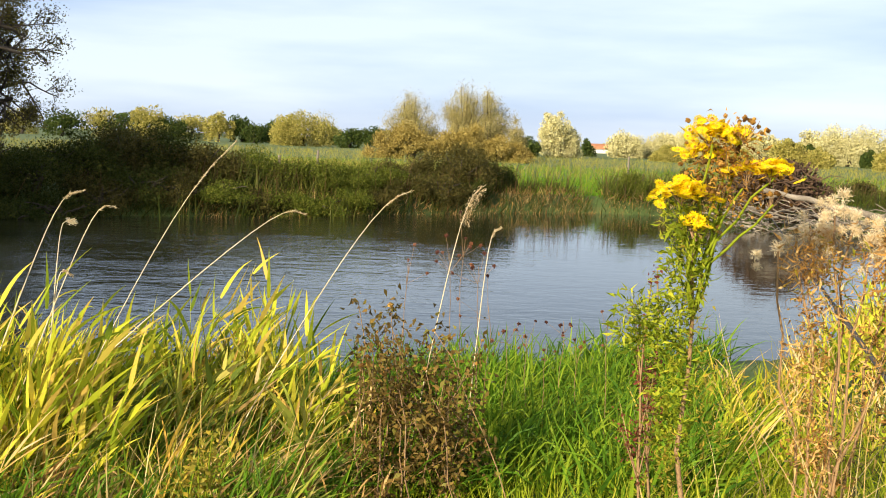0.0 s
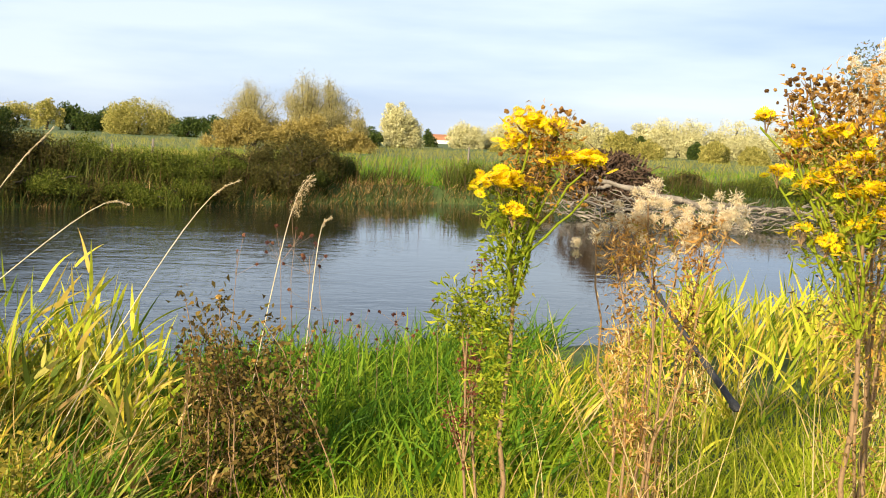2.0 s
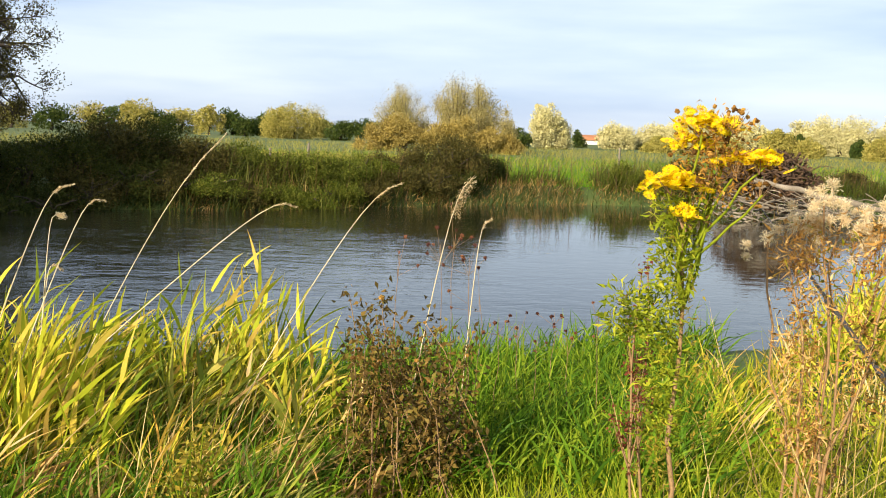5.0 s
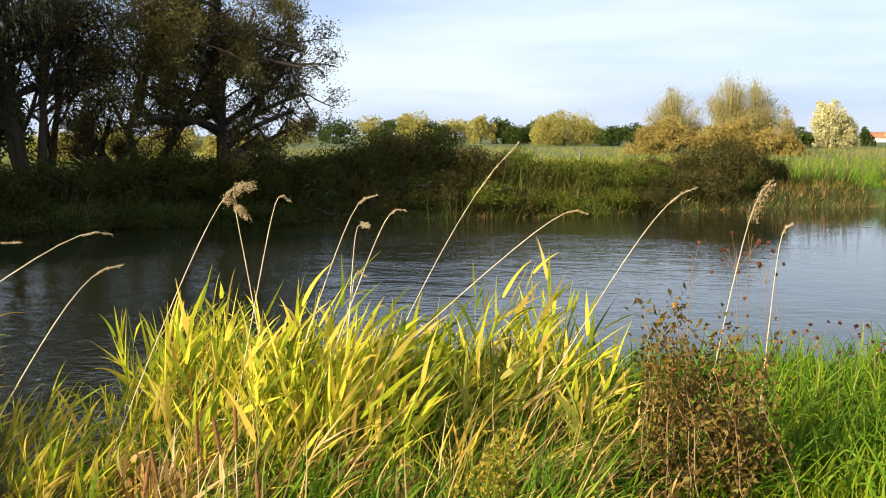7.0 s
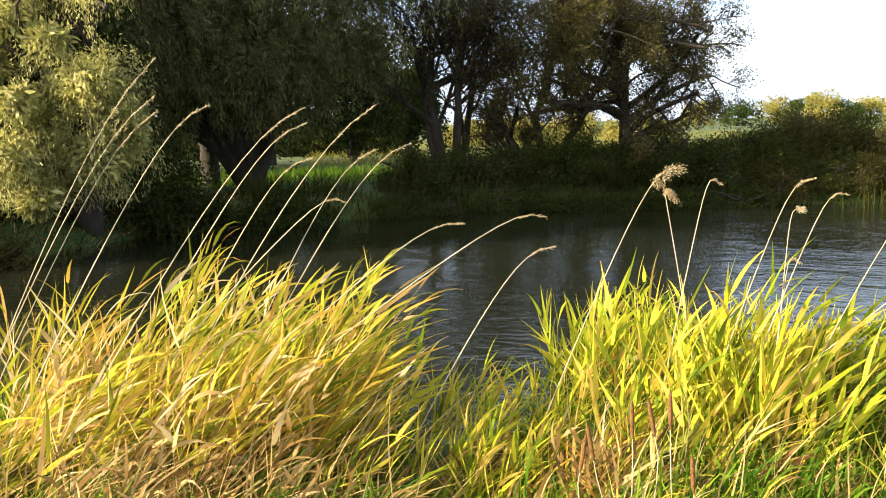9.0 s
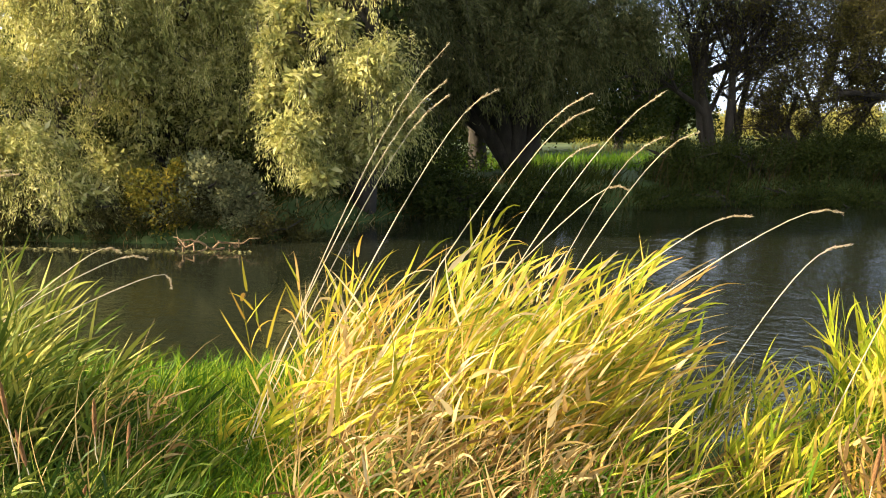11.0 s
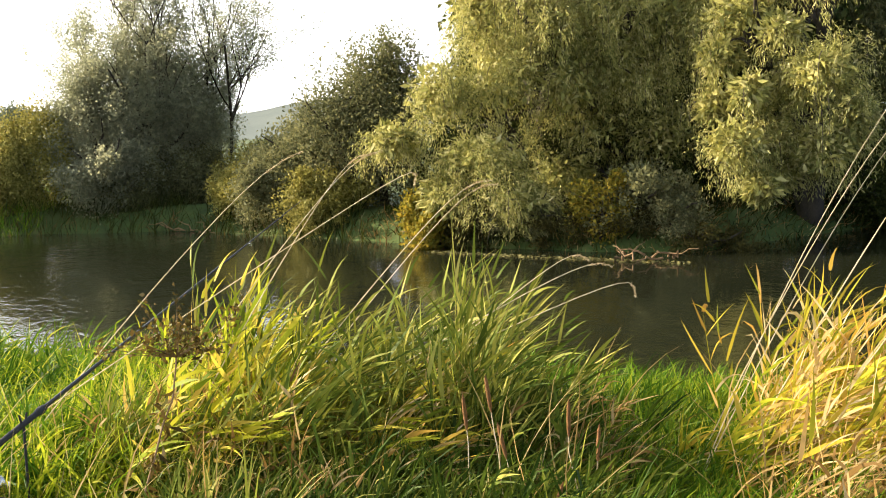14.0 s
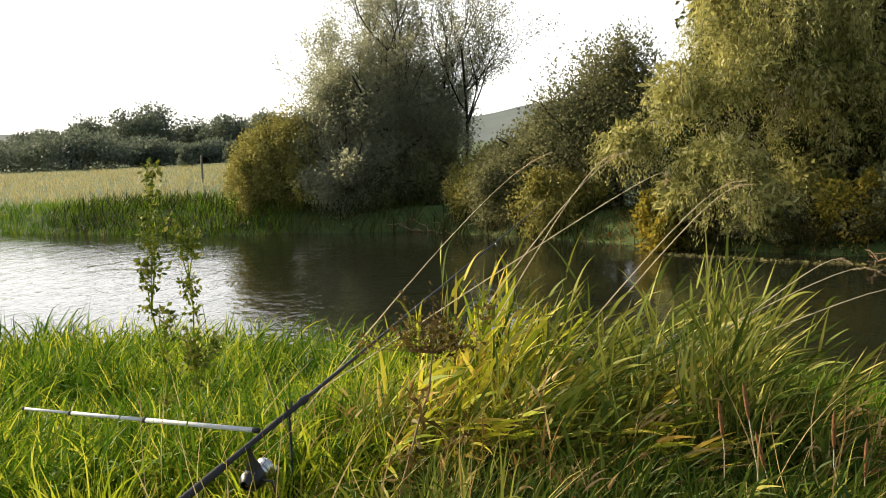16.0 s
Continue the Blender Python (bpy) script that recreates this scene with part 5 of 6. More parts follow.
# the left lobes take the olive leaf as a painted sunlit side
for az, d, w, h in bush:
    clump_tree("sallow_bush", az, d, w, h, M_GLARESALLOW if az < 91 else M_OLIVE, "tall rounded backlit sallow bush on the far bank, glare and sunlit side in its colours", rng, 110, 360, 0.07, base=-0.9, category="bush", lobe=0.3, shell=0.6)
branched_tree("sapling", 83.0, 32.0, [(0, 3, 5.0, 0.07), (90, 12, 4.4, 0.06), (270, 14, 4.6, 0.06), (200, 10, 4.6, 0.05)], 3, np.random.default_rng(8), "thin half-bare sapling against the sky", M_GLARESALLOW, 4, 0.1, (0.06, 0.1), 0.5, (5, 7), 0.5, 0.2, 0.12)
branched_tree("sapling", 87.5, 31.5, [(0, 3, 4.8, 0.07), (90, 18, 4.6, 0.06), (270, 16, 4.6, 0.06), (180, 10, 4.4, 0.05), (60, 26, 4.6, 0.05)], 3, np.random.default_rng(9), "thin twiggy sapling rising from a bush", M_GLARESALLOW, 6, 0.1, (0.06, 0.1), 0.5, (5, 7), 0.5, 0.2, 0.12)
# far hedge, trees and hill beyond the left meadow, haze painted into their colours
for az, d, w, h, m in ((107, 150, 22, 4.6, M_HAZETINT), (103.0, 142, 17, 4.6, M_HAZETINT), (99.6, 148, 12, 3.6, M_HAZETINT), (96.4, 150, 10, 3.2, M_HAZETINT)):
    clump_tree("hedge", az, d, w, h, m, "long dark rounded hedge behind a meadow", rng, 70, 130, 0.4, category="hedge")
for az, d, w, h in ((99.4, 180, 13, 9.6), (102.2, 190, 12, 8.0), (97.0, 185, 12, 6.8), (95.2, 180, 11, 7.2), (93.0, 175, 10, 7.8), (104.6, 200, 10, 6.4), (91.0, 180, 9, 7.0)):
    clump_tree("far_tree", az, d, w, h, M_HAZETINT, "grey-green tree behind the meadow, haze put into its leaf colour", rng, 60, 150, 0.42, group="hazy far trees")
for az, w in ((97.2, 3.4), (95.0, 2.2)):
    clump_tree("meadow_bush", az, 125, w, 2.6, M_HAZETINT, "small rounded pale bush in the meadow", rng, 22, 120, 0.3, category="bush")
hb = []
for az in np.linspace(62, 124, 63):
    hgt = 24 + 14 * math.exp(-((az - 76) / 7) ** 2) + 3 * math.sin(az * 0.9)
    hb.append([*pol(az, 900)[:2], -5])
    hb.append([*pol(az, 1150)[:2], hgt])
hb = np.array(hb)
hk = np.arange(62) * 2
hill = ob_of("backdrop", mesh_of("backdrop", hb, [np.stack([hk, hk + 1, hk + 3, hk + 2], -1)], M_HAZEHILL, True))
tagged(hill, "distant wooded hill on the horizon, haze put into its colour", "hill", kind="structure")


# ---- near plants ----
def tall(name, az, d, label, category, group=""):
    p = pol(az, d)
    p[2] = gz(p[0], p[1]) - 0.02
    return thing(name, p, label, category, group), p


def add_part(parent, name, arrays, mat, label="", smooth=False, kind=""):
    v, f = arrays
    return tagged(ob_of(name, mesh_of(name, v, [f], mat, smooth), parent, label), kind=kind)


def grass_stalk(az0, d, z0, az1, z1, rng, head="thin"):
    """A seeding grass stalk whose stem passes az0, z0 and ends at az1, z1."""
    a, b = pol(az0, d, z0), pol(az1, d, z1)
    way = (b - a) / max(0.12, z1 - z0)
    foot = a - way * (z0 + 0.1) * 0.78
    foot[2] = gz(foot[0], foot[1]) - 0.02
    top = thing("grass_stalk", foot, "tall dry grass stalk with a " + ("loose golden plume" if head == "plume" else "white woolly head" if head == "wool" else "slender pale seed head"), "grass stalk", "seeding grass stalks")
    k = 13
    s = np.linspace(0, 1, k)[:, None]
    mid = 2 * a - 0.5 * (foot + b)
    pts = (1 - s) ** 2 * foot + 2 * s * (1 - s) * mid + s ** 2 * b
    pts = pts + WIND * 0.05 * s ** 10 - np.array([0, 0, 0.02]) * s ** 10
    add_part(top, "stem", tubes_arrays([(pts - foot, np.linspace(0.003, 0.001, k))], 4), M_STALK)
    n = {"thin": 100, "plume": 420, "wool": 220}[head]
    u = rng.uniform(0.84 if head == "thin" else 0.76 if head == "plume" else 0.92, 1.0, n)
    i = np.minimum((u * (k - 1)).astype(int), k - 2)
    t = (u * (k - 1) - i)[:, None]
    P = pts[i] * (1 - t) + pts[i + 1] * t
    axis = unit(pts[i + 1] - pts[i])
    fat = {"thin": 0.0022, "plume": 0.007, "wool": 0.005}[head]
    P = P + rng.normal(size=P.shape) * fat
    if head == "plume":
        far = rng.integers(0, 9, n)[:, None] / 9.0
        P = P + WIND * far * 0.05 * (1.15 - u)[:, None] * 1.8 - np.array([0, 0, 1.0]) * far ** 2 * 0.03
    D = axis + rng.normal(size=P.shape) * (0.35 if head != "plume" else 0.6) + WIND * 0.3
    L = rng.uniform(0.007, 0.013, n)
    add_part(top, "seed_head", leaf_arrays(P - foot, D, L, L * 0.26, rng), M_PAPPUS if head == "wool" else M_SEED, kind="stuff")
    return top


rng = np.random.default_rng(51)
GOLDEN_STALKS = [(54.5, 4.64, 0.84, 49.1, 1.65), (53.7, 4.64, 0.85, 49.1, 1.45), (54.1, 4.7, 0.86, 49.2, 1.51), (51.1, 4.64, 0.95, 46.7, 1.47), (47.8, 4.65, 0.89, 42.2, 1.45),
                 (46.7, 4.7, 0.91, 42.1, 1.39), (45.6, 4.65, 0.84, 41.9, 1.25), (44.6, 4.65, 0.81, 38.6, 1.46), (42.6, 4.66, 0.80, 38.7, 1.28), (41.5, 4.7, 0.82, 37.0, 1.30),
                 (44.3, 4.65, 0.81, 40.3, 1.07), (39.9, 4.66, 0.68, 34.5, 0.97), (36.2, 4.66, 0.73, 30.4, 0.99), (33.2, 4.66, 0.55, 30.0, 0.87)]
GREEN_STALKS = [(22.7, 4.65, 0.86, 21.9, 1.11), (19.6, 4.65, 0.78, 17.7, 1.13), (17.9, 4.64, 0.78, 16.2, 1.07), (15.4, 4.75, 0.63, 10.6, 1.34), (11.6, 4.75, 0.79, 7.2, 1.05), (5.5, 4.76, 0.75, 1.9, 1.16),
                (-2.2, 4.76, 0.68, -2.6, 1.02), (18.5, 4.74, 0.61, 18.2, 0.79)]
LEFT_STALKS = [(85.0, 4.95, 0.83, 79.0, 1.31), (79.2, 4.96, 0.90, 75.7, 1.29), (79.8, 4.96, 0.88, 75.2, 1.30), (77.8, 4.96, 0.97, 73.6, 1.15), (74.2, 4.96, 0.81, 69.8, 1.16), (73.6, 5.0, 0.81, 69.5, 1.14),
               (68.6, 4.96, 0.62, 65.1, 0.81), (69.1, 4.96, 0.58, 63.9, 0.78), (66.6, 4.96, 0.57, 62.8, 0.65)]
for row in GOLDEN_STALKS + GREEN_STALKS + LEFT_STALKS:
    grass_stalk(*row, rng)
for row in ((26.4, 4.76, 0.81, 23.8, 1.18), (23.6, 4.75, 0.85, 24.1, 1.05), (-0.3, 4.76, 0.72, -1.6, 1.19)):
    grass_stalk(*row, rng, "plume")
grass_stalk(18.4, 4.74, 0.74, 18.1, 1.00, rng, "wool")


def flower_mesh(rng):
    """A daisy-like flower: thirteen rays round a small dome."""
    a = np.linspace(0, 2 * np.pi, 13, endpoint=False)
    D = np.stack([np.cos(a), np.sin(a), np.full(13, 0.18)], 1)
    side = np.stack([-np.sin(a), np.cos(a), np.zeros(13)], 1)
    P = D * 0.003
    v = np.stack([P, P + D * 0.007 + side * 0.0024, P + D * 0.0125, P + D * 0.007 - side * 0.0024], 1).reshape(-1, 3)
    f = np.arange(52).reshape(13, 4)
    r = np.linspace(0, 2 * np.pi, 7, endpoint=False)
    dome = np.concatenate([np.stack([np.cos(r) * 0.0045, np.sin(r) * 0.0045, np.full(7, 0.001)], 1), np.stack([np.cos(r) * 0.003, np.sin(r) * 0.003, np.full(7, 0.0035)], 1)])
    q = np.stack([np.arange(7), (np.arange(7) + 1) % 7, (np.arange(7) + 1) % 7 + 7, np.arange(7) + 7], 1)
    me = mesh_of("flower", np.concatenate([v, dome]), [np.concatenate([f, q + 52]), (np.arange(7) + 7 + 52)[None, :]], M_PETAL)
    me.materials.append(M_DISC)
    idx = np.zeros(21, dtype=np.int32)
    idx[13:] = 1
    me.polygons.foreach_set("material_index", idx)
    return me


FLOWER = flower_mesh(rng)


def burr_mesh(name, r, mat, rng):
    """A rough seed ball: one closed knobbly skin."""
    bm = bmesh.new()
    bmesh.ops.create_icosphere(bm, subdivisions=2, radius=r)
    for vert in bm.verts:
        vert.co *= rng.uniform(0.35, 1.5)
    me = bpy.data.meshes.new(name)
    bm.to_mesh(me)
    bm.free()
    me.materials.append(mat)
    return me


HUSK = burr_mesh("spent_head", 0.0058, M_HUSK, rng)
u = unit(rng.normal(size=(260, 3)) + [0, 0, 0.5])
DOWN = mesh_of("down_head", *(lambda a: (a[0], [a[1]]))(leaf_arrays(u * rng.uniform(0.002, 0.03, (260, 1)), u + rng.normal(size=(260, 3)) * 0.9 + [0.5, 0.3, 0], rng.uniform(0.012, 0.028, 260), np.full(260, 0.0022), rng)), M_PAPPUS)
DOT = burr_mesh("seed_ball", 0.0085, M_BALL, rng)


def set_at(name, me, parent, origin, p, rng, tilt=0.5, scale=(0.8, 1.25), label=""):
    ob = ob_of(name, me, parent, label)
    ob.location = Vector([float(c) for c in (p - origin)])
    ob.rotation_euler = (rng.normal() * tilt, rng.normal() * tilt, rng.uniform(0, 6.28))
    k = rng.uniform(*scale)
    ob.scale = (k, k, k)
    return ob


def ragwort(az, d, clusters, husks, rng, label, leafy, stems=1, fall=0.0):
    """clusters: (az, d, z, radius, flowers); husks the same, spent and brown; leafy: (az, z0, z1, spread, leaves)."""
    top, foot = tall("ragwort", az, d, label, "wildflower")
    lines = [curve_line(foot, pol(az, d, 1.14), 0.0095, 0.005, 11, rng=rng, jit=0.006)]
    node = lines[0][0]
    for ca, cd, cz, cr, n in clusters + husks:
        c = pol(ca, cd, cz)
        start = node[int(rng.integers(8, 11))]
        lines.append(curve_line(start, c - [0, 0, 0.04], 0.0045, 0.003, 6, rng=rng, jit=0.006))
        for _ in range(6):
            lines.append(curve_line(c - [0, 0, 0.05], c + rng.normal(size=3) * cr * 0.6 * [1, 1, 0.2], 0.0018, 0.001, 4))
    for p, r in lines:
        add_part(top, "stem", tubes_arrays([(p - foot, r)], 5), M_STEM if r[0] > 0.006 else M_HERB, smooth=True) if r[0] > 0.004 else None
    fine = [(p - foot, r) for p, r in lines if r[0] <= 0.004]
    add_part(top, "branchwork", tubes_arrays(fine, 3), M_STEM, kind="stuff")
    for ca, cd, cz, cr, n in clusters:
        c = pol(ca, cd, cz)
        for _ in range(int(n * 2.9)):
            q = rng.normal(size=3) * [0.5, 0.5, 0.16]
            set_at("flower", FLOWER, top, foot, c + q * cr + [0, 0, -0.25 * cr * (q[0] ** 2 + q[1] ** 2)], rng, 0.5, (0.8, 1.3))
    for ca, cd, cz, cr, n in husks:
        c = pol(ca, cd, cz)
        for _ in range(n):
            set_at("spent_head", HUSK, top, foot, c + rng.normal(size=3) * cr * [0.55, 0.55, 0.45], rng, 0.6, (0.6, 1.15))
    for la, z0, z1, sp, n, mat in leafy:
        big = 1.2 if mat is M_HERB else 0.85
        n = int(n * (1.8 if mat is M_HERB else 1.5))
        z = rng.uniform(z0, z1, n)
        P = np.stack([np.full(n, pol(la, d)[0]), np.full(n, pol(la, d)[1]), z], 1)
        u = unit(rng.normal(size=(n, 3)) * [1, 1, 0.35])
        P = P + u * rng.uniform(0.05, 1, (n, 1)) * sp
        L = rng.uniform(0.012, 0.038, n) * big
        add_part(top, "leaves", leaf_arrays(P - foot, u + rng.normal(size=(n, 3)) * 0.7 + [0, 0, 0.1], L, rng.uniform(0.003, 0.009, n) * big, rng, 0.3), mat, kind="stuff")
    return top


ragwort(-12.0, 3.25, [(-11.3, 3.2, 1.255, 0.075, 46), (-12.4, 3.2, 1.41, 0.06, 30), (-11.9, 3.2, 1.17, 0.03, 12), (-15.2, 3.22, 1.32, 0.05, 22), (-14.2, 3.22, 1.31, 0.05, 16), (-13.6, 3.3, 1.40, 0.05, 14), (-12.2, 3.3, 1.36, 0.06, 16)],
        [(-13.2, 3.25, 1.34, 0.09, 46), (-15.3, 3.25, 1.25, 0.06, 26), (-14.0, 3.28, 1.42, 0.05, 20), (-12.8, 3.22, 1.27, 0.07, 30)], rng,
        "tall yellow-flowering ragwort half gone to seed", [(-11.7, 0.98, 1.2, 0.075, 300, M_HERB), (-11.5, 0.5, 0.98, 0.045, 220, M_HERB), (-13.0, 0.55, 0.78, 0.09, 130, M_YELLOWING), (-13.3, 1.2, 1.40, 0.10, 340, M_RUSTLEAF), (-12.6, 1.12, 1.34, 0.08, 160, M_BROWNLEAF), (-9.8, 0.82, 0.93, 0.085, 260, M_HERB), (-11.2, 0.55, 0.98, 0.07, 240, M_HERB), (-12.0, 0.75, 1.1, 0.06, 120, M_YELLOWING), (-11.3, 0.4, 0.6, 0.06, 140, M_YELLOWING)])
ragwort(-27.8, 3.1, [(-23.2, 3.1, 1.44, 0.03, 10), (-26.4, 3.09, 1.41, 0.06, 24), (-23.9, 3.1, 1.31, 0.03, 9), (-25.6, 3.09, 1.29, 0.045, 16), (-27.0, 3.09, 1.26, 0.035, 12), (-28.1, 3.05, 1.28, 0.045, 20),
                     (-27.5, 3.09, 1.19, 0.04, 14), (-26.1, 3.09, 1.14, 0.035, 14), (-25.1, 3.1, 1.17, 0.02, 5), (-28.7, 3.09, 1.22, 0.04, 12), (-28.3, 3.09, 1.44, 0.035, 9), (-24.7, 3.1, 1.38, 0.035, 8),
                     (-27.4, 3.05, 1.35, 0.035, 8), (-29.2, 3.09, 1.33, 0.04, 12), (-26.7, 3.05, 1.32, 0.03, 8), (-30.2, 3.08, 1.41, 0.05, 14), (-30.6, 3.08, 1.27, 0.05, 14), (-25.0, 3.1, 1.42, 0.02, 5)],
        [(-24.2, 3.1, 1.48, 0.05, 26), (-25.1, 3.1, 1.53, 0.05, 24), (-26.2, 3.09, 1.50, 0.07, 34), (-27.2, 3.09, 1.47, 0.06, 30), (-25.4, 3.09, 1.46, 0.06, 26), (-24.5, 3.1, 1.42, 0.05, 18),
         (-26.0, 3.09, 1.36, 0.06, 20), (-27.7, 3.09, 1.42, 0.06, 24), (-28.7, 3.09, 1.38, 0.06, 24), (-24.6, 3.1, 1.34, 0.04, 14), (-29.2, 3.09, 1.47, 0.07, 30)], rng,
        "large bushy yellow ragwort with brown seed heads", [(-28.2, 0.95, 1.42, 0.20, 520, M_BROWNLEAF), (-26.8, 1.05, 1.4, 0.13, 240, M_HERB), (-26.4, 1.30, 1.52, 0.12, 420, M_RUSTLEAF), (-28.6, 1.30, 1.58, 0.13, 480, M_RUSTLEAF),
                                                            (-24.9, 1.36, 1.50, 0.08, 160, M_RUSTLEAF), (-26.4, 1.12, 1.40, 0.12, 220, M_YELLOWING), (-29.2, 0.9, 1.35, 0.16, 520, M_RUSTLEAF), (-28.4, 0.3, 1.05, 0.16, 300, M_BROWNLEAF), (-28.0, 0.5, 1.05, 0.18, 160, M_YELLOWING)])


def thistle(az, d, heads, rng, label, leafy):
    top, foot = tall("thistle", az, d, label, "thistle")
    lines = []
    for a, dd, z, k in heads:
        lines.append(curve_line(foot + rng.normal(size=3) * [0.04, 0.04, 0], pol(a, dd, z), 0.006, 0.003, 9, rng=rng, jit=0.012))
    for p, r in lines:
        add_part(top, "stem", tubes_arrays([(p - foot, r)], 5), M_STEM, smooth=True)
    for a, dd, z, k in heads:
        for _ in range(k * 3):
            set_at("down_head", DOWN, top, foot, pol(a, dd, z) + rng.normal(size=3) * [0.036, 0.036, 0.032], rng, 1.0, (0.4, 0.8))
    for la, z0, z1, sp, n, mat in leafy:
        P = np.stack([np.full(n, pol(la, d)[0]), np.full(n, pol(la, d)[1]), rng.uniform(z0, z1, n)], 1)
        u = unit(rng.normal(size=(n, 3)) * [1, 1, 0.3])
        P = P + u * rng.uniform(0.0, 1, (n, 1)) * sp
        L = rng.uniform(0.012, 0.055, n)
        add_part(top, "leaves", leaf_arrays(P - foot, u + rng.normal(size=(n, 3)) * 0.9 + [0, 0, -0.3], L, rng.uniform(0.002, 0.009, n), rng, 0.45), mat, kind="stuff")
    return top


thistle(-18.5, 3.7, [(-16.1, 3.7, 1.06, 1), (-17.6, 3.7, 1.12, 4), (-18.4, 3.7, 1.17, 3), (-20.2, 3.7, 1.07, 3), (-21.6, 3.7, 1.15, 4), (-22.2, 3.7, 1.12, 2), (-19.4, 3.72, 1.15, 2)], rng,
        "dead brown thistle with fluffy cream seed heads", [(-17.7, 0.98, 1.14, 0.10, 380, M_DRYLEAF), (-20.9, 0.98, 1.14, 0.10, 340, M_DRYLEAF), (-17.9, 0.40, 1.02, 0.09, 800, M_DRYLEAF), (-20.4, 0.5, 1.02, 0.07, 320, M_DRYLEAF), (-18.6, 0.1, 0.5, 0.08, 300, M_DRYLEAF), (-19.6, 0.15, 0.5, 0.06, 150, M_BROWNLEAF), (-20.8, 0.45, 0.85, 0.05, 120, M_BROWNLEAF), (-18.4, 0.9, 1.1, 0.14, 130, M_GOLD)])
xy = np.concatenate([scatter(26, (-21.5, -16.8), (3.45, 3.95), rng), scatter(70, (-33, -27.0), (2.9, 3.5), rng)])
v, f = tuft_field(xy, rng.uniform(0.5, 1.05, len(xy)), rng.uniform(0.003, 0.006, len(xy)), rng, 0.25, 0.08, 0.2, 6)
stuff("dry_grass", v, f, M_STRAW, "tall dry straw round dead thistles", "grass")
thistle(-29.0, 3.4, [(-27.7, 3.34, 1.57, 2), (-28.8, 3.34, 1.56, 2), (-29.1, 3.34, 1.51, 2), (-27.8, 3.34, 1.50, 1), (-27.2, 3.34, 1.56, 1), (-29.7, 3.34, 1.43, 2), (-28.8, 3.34, 1.51, 1)], rng,
        "tall dead thistle with cream down among ragwort", [(-28.6, 0.8, 1.58, 0.12, 420, M_DRYLEAF), (-29.2, 0.1, 0.9, 0.14, 420, M_DRYLEAF)])


def brown_herb(az, d, half, z0, z1, n, rng, label):
    """A dead bushy herb: thin stems and small curled leaves with round seed heads."""
    top, foot = tall("dead_herb", az, d, label, "herb")
    lines, P = [], []
    for _ in range(46):
        e = pol(az + rng.uniform(-half, half), d + rng.uniform(-0.3, 0.3), rng.uniform(z0 + 0.15 * (z1 - z0), z1))
        lines.append(curve_line(foot + rng.normal(size=3) * [0.2, 0.2, 0], e, 0.0035, 0.0015, 7, rng=rng, jit=0.012))
    add_part(top, "branchwork", tubes_arrays([(p - foot, r) for p, r in lines], 4), M_STEM, kind="stuff")
    pts = np.concatenate([p[2:] for p, _ in lines])
    Q = pts[rng.integers(0, len(pts), n)] + rng.normal(size=(n, 3)) * 0.035
    L = rng.uniform(0.018, 0.042, n)
    add_part(top, "leaves", leaf_arrays(Q - foot, rng.normal(size=(n, 3)) + [0, 0, -0.2], L, L * 0.45, rng, 0.25), M_BROWNLEAF, kind="stuff")
    for p, _ in lines[::2]:
        set_at("spent_head", HUSK, top, foot, p[-1], rng, 0.5, (1.0, 1.8))
    return top


brown_herb(0.5, 4.55, 3.1, 0.0, 0.68, 3800, rng, "dead brown bushy herb on the bank")


def dead_umbel(foot, head, r, n, rng, label):
    """One stiff stem that carries a loose ball of dead seed heads."""
    foot = np.array([foot[0], foot[1], gz(foot[0], foot[1])])
    top = thing("dead_umbel", foot, label, "herb")
    p, rad = curve_line(foot, head - np.array([0, 0, r]), 0.005, 0.003, 8, rng=rng, jit=0.01)
    add_part(top, "stem", tubes_arrays([(p - foot, rad)], 5), M_STEM, smooth=True)
    lines = [curve_line(p[-1], head + rng.normal(size=3) * r * [0.75, 0.75, 0.5] + [0, 0, -0.2 * r], 0.002, 0.001, 4) for _ in range(34)]
    add_part(top, "branchwork", tubes_arrays([(q - foot, w) for q, w in lines], 3), M_STEM, kind="stuff")
    tips = np.array([q[-1] for q, _ in lines])
    P = tips[rng.integers(0, len(tips), n)] + rng.normal(size=(n, 3)) * 0.018
    L = rng.uniform(0.012, 0.03, n)
    add_part(top, "seed_head", leaf_arrays(P - foot, rng.normal(size=(n, 3)), L, L * 0.5, rng, 0.25), M_BROWNLEAF, kind="stuff")
    q = p[rng.integers(1, 7, 60)] + rng.normal(size=(60, 3)) * 0.015
    add_part(top, "leaves", leaf_arrays(q - foot, rng.normal(size=(60, 3)) + [0, 0, -0.6], np.full(60, 0.06), np.full(60, 0.016), rng, 0.25), M_BROWNLEAF, kind="stuff")


dead_umbel((-3.62, 0.13), np.array([-3.93, 0.35, 0.72]), 0.10, 620, rng, "dead brown seed-headed stem in the grass")


def seed_stem(az, d, z, rng, group):
    top, foot = tall("seed_stem", az, d, "thin stem with dark red round seed balls", "wildflower", group)
    tip = pol(az, d, z)
    add_part(top, "stem", tubes_arrays([(curve_line(foot, tip, 0.002, 0.001, 6, rng=rng, jit=0.006)[0] - foot, np.linspace(0.002, 0.001, 6))], 4), M_STEM)
    for _ in range(int(rng.integers(3, 7))):
        q = tip + rng.normal(size=3) * [0.06, 0.06, 0.045]
        add_part(top, "twig", tubes_arrays([curve_line(tip - foot - [0, 0, 0.08], q - foot, 0.0009, 0.0007, 3)], 3), M_STEM)
        set_at("seed_ball", DOT, top, foot, q, rng, 0.5, (0.7, 1.2))


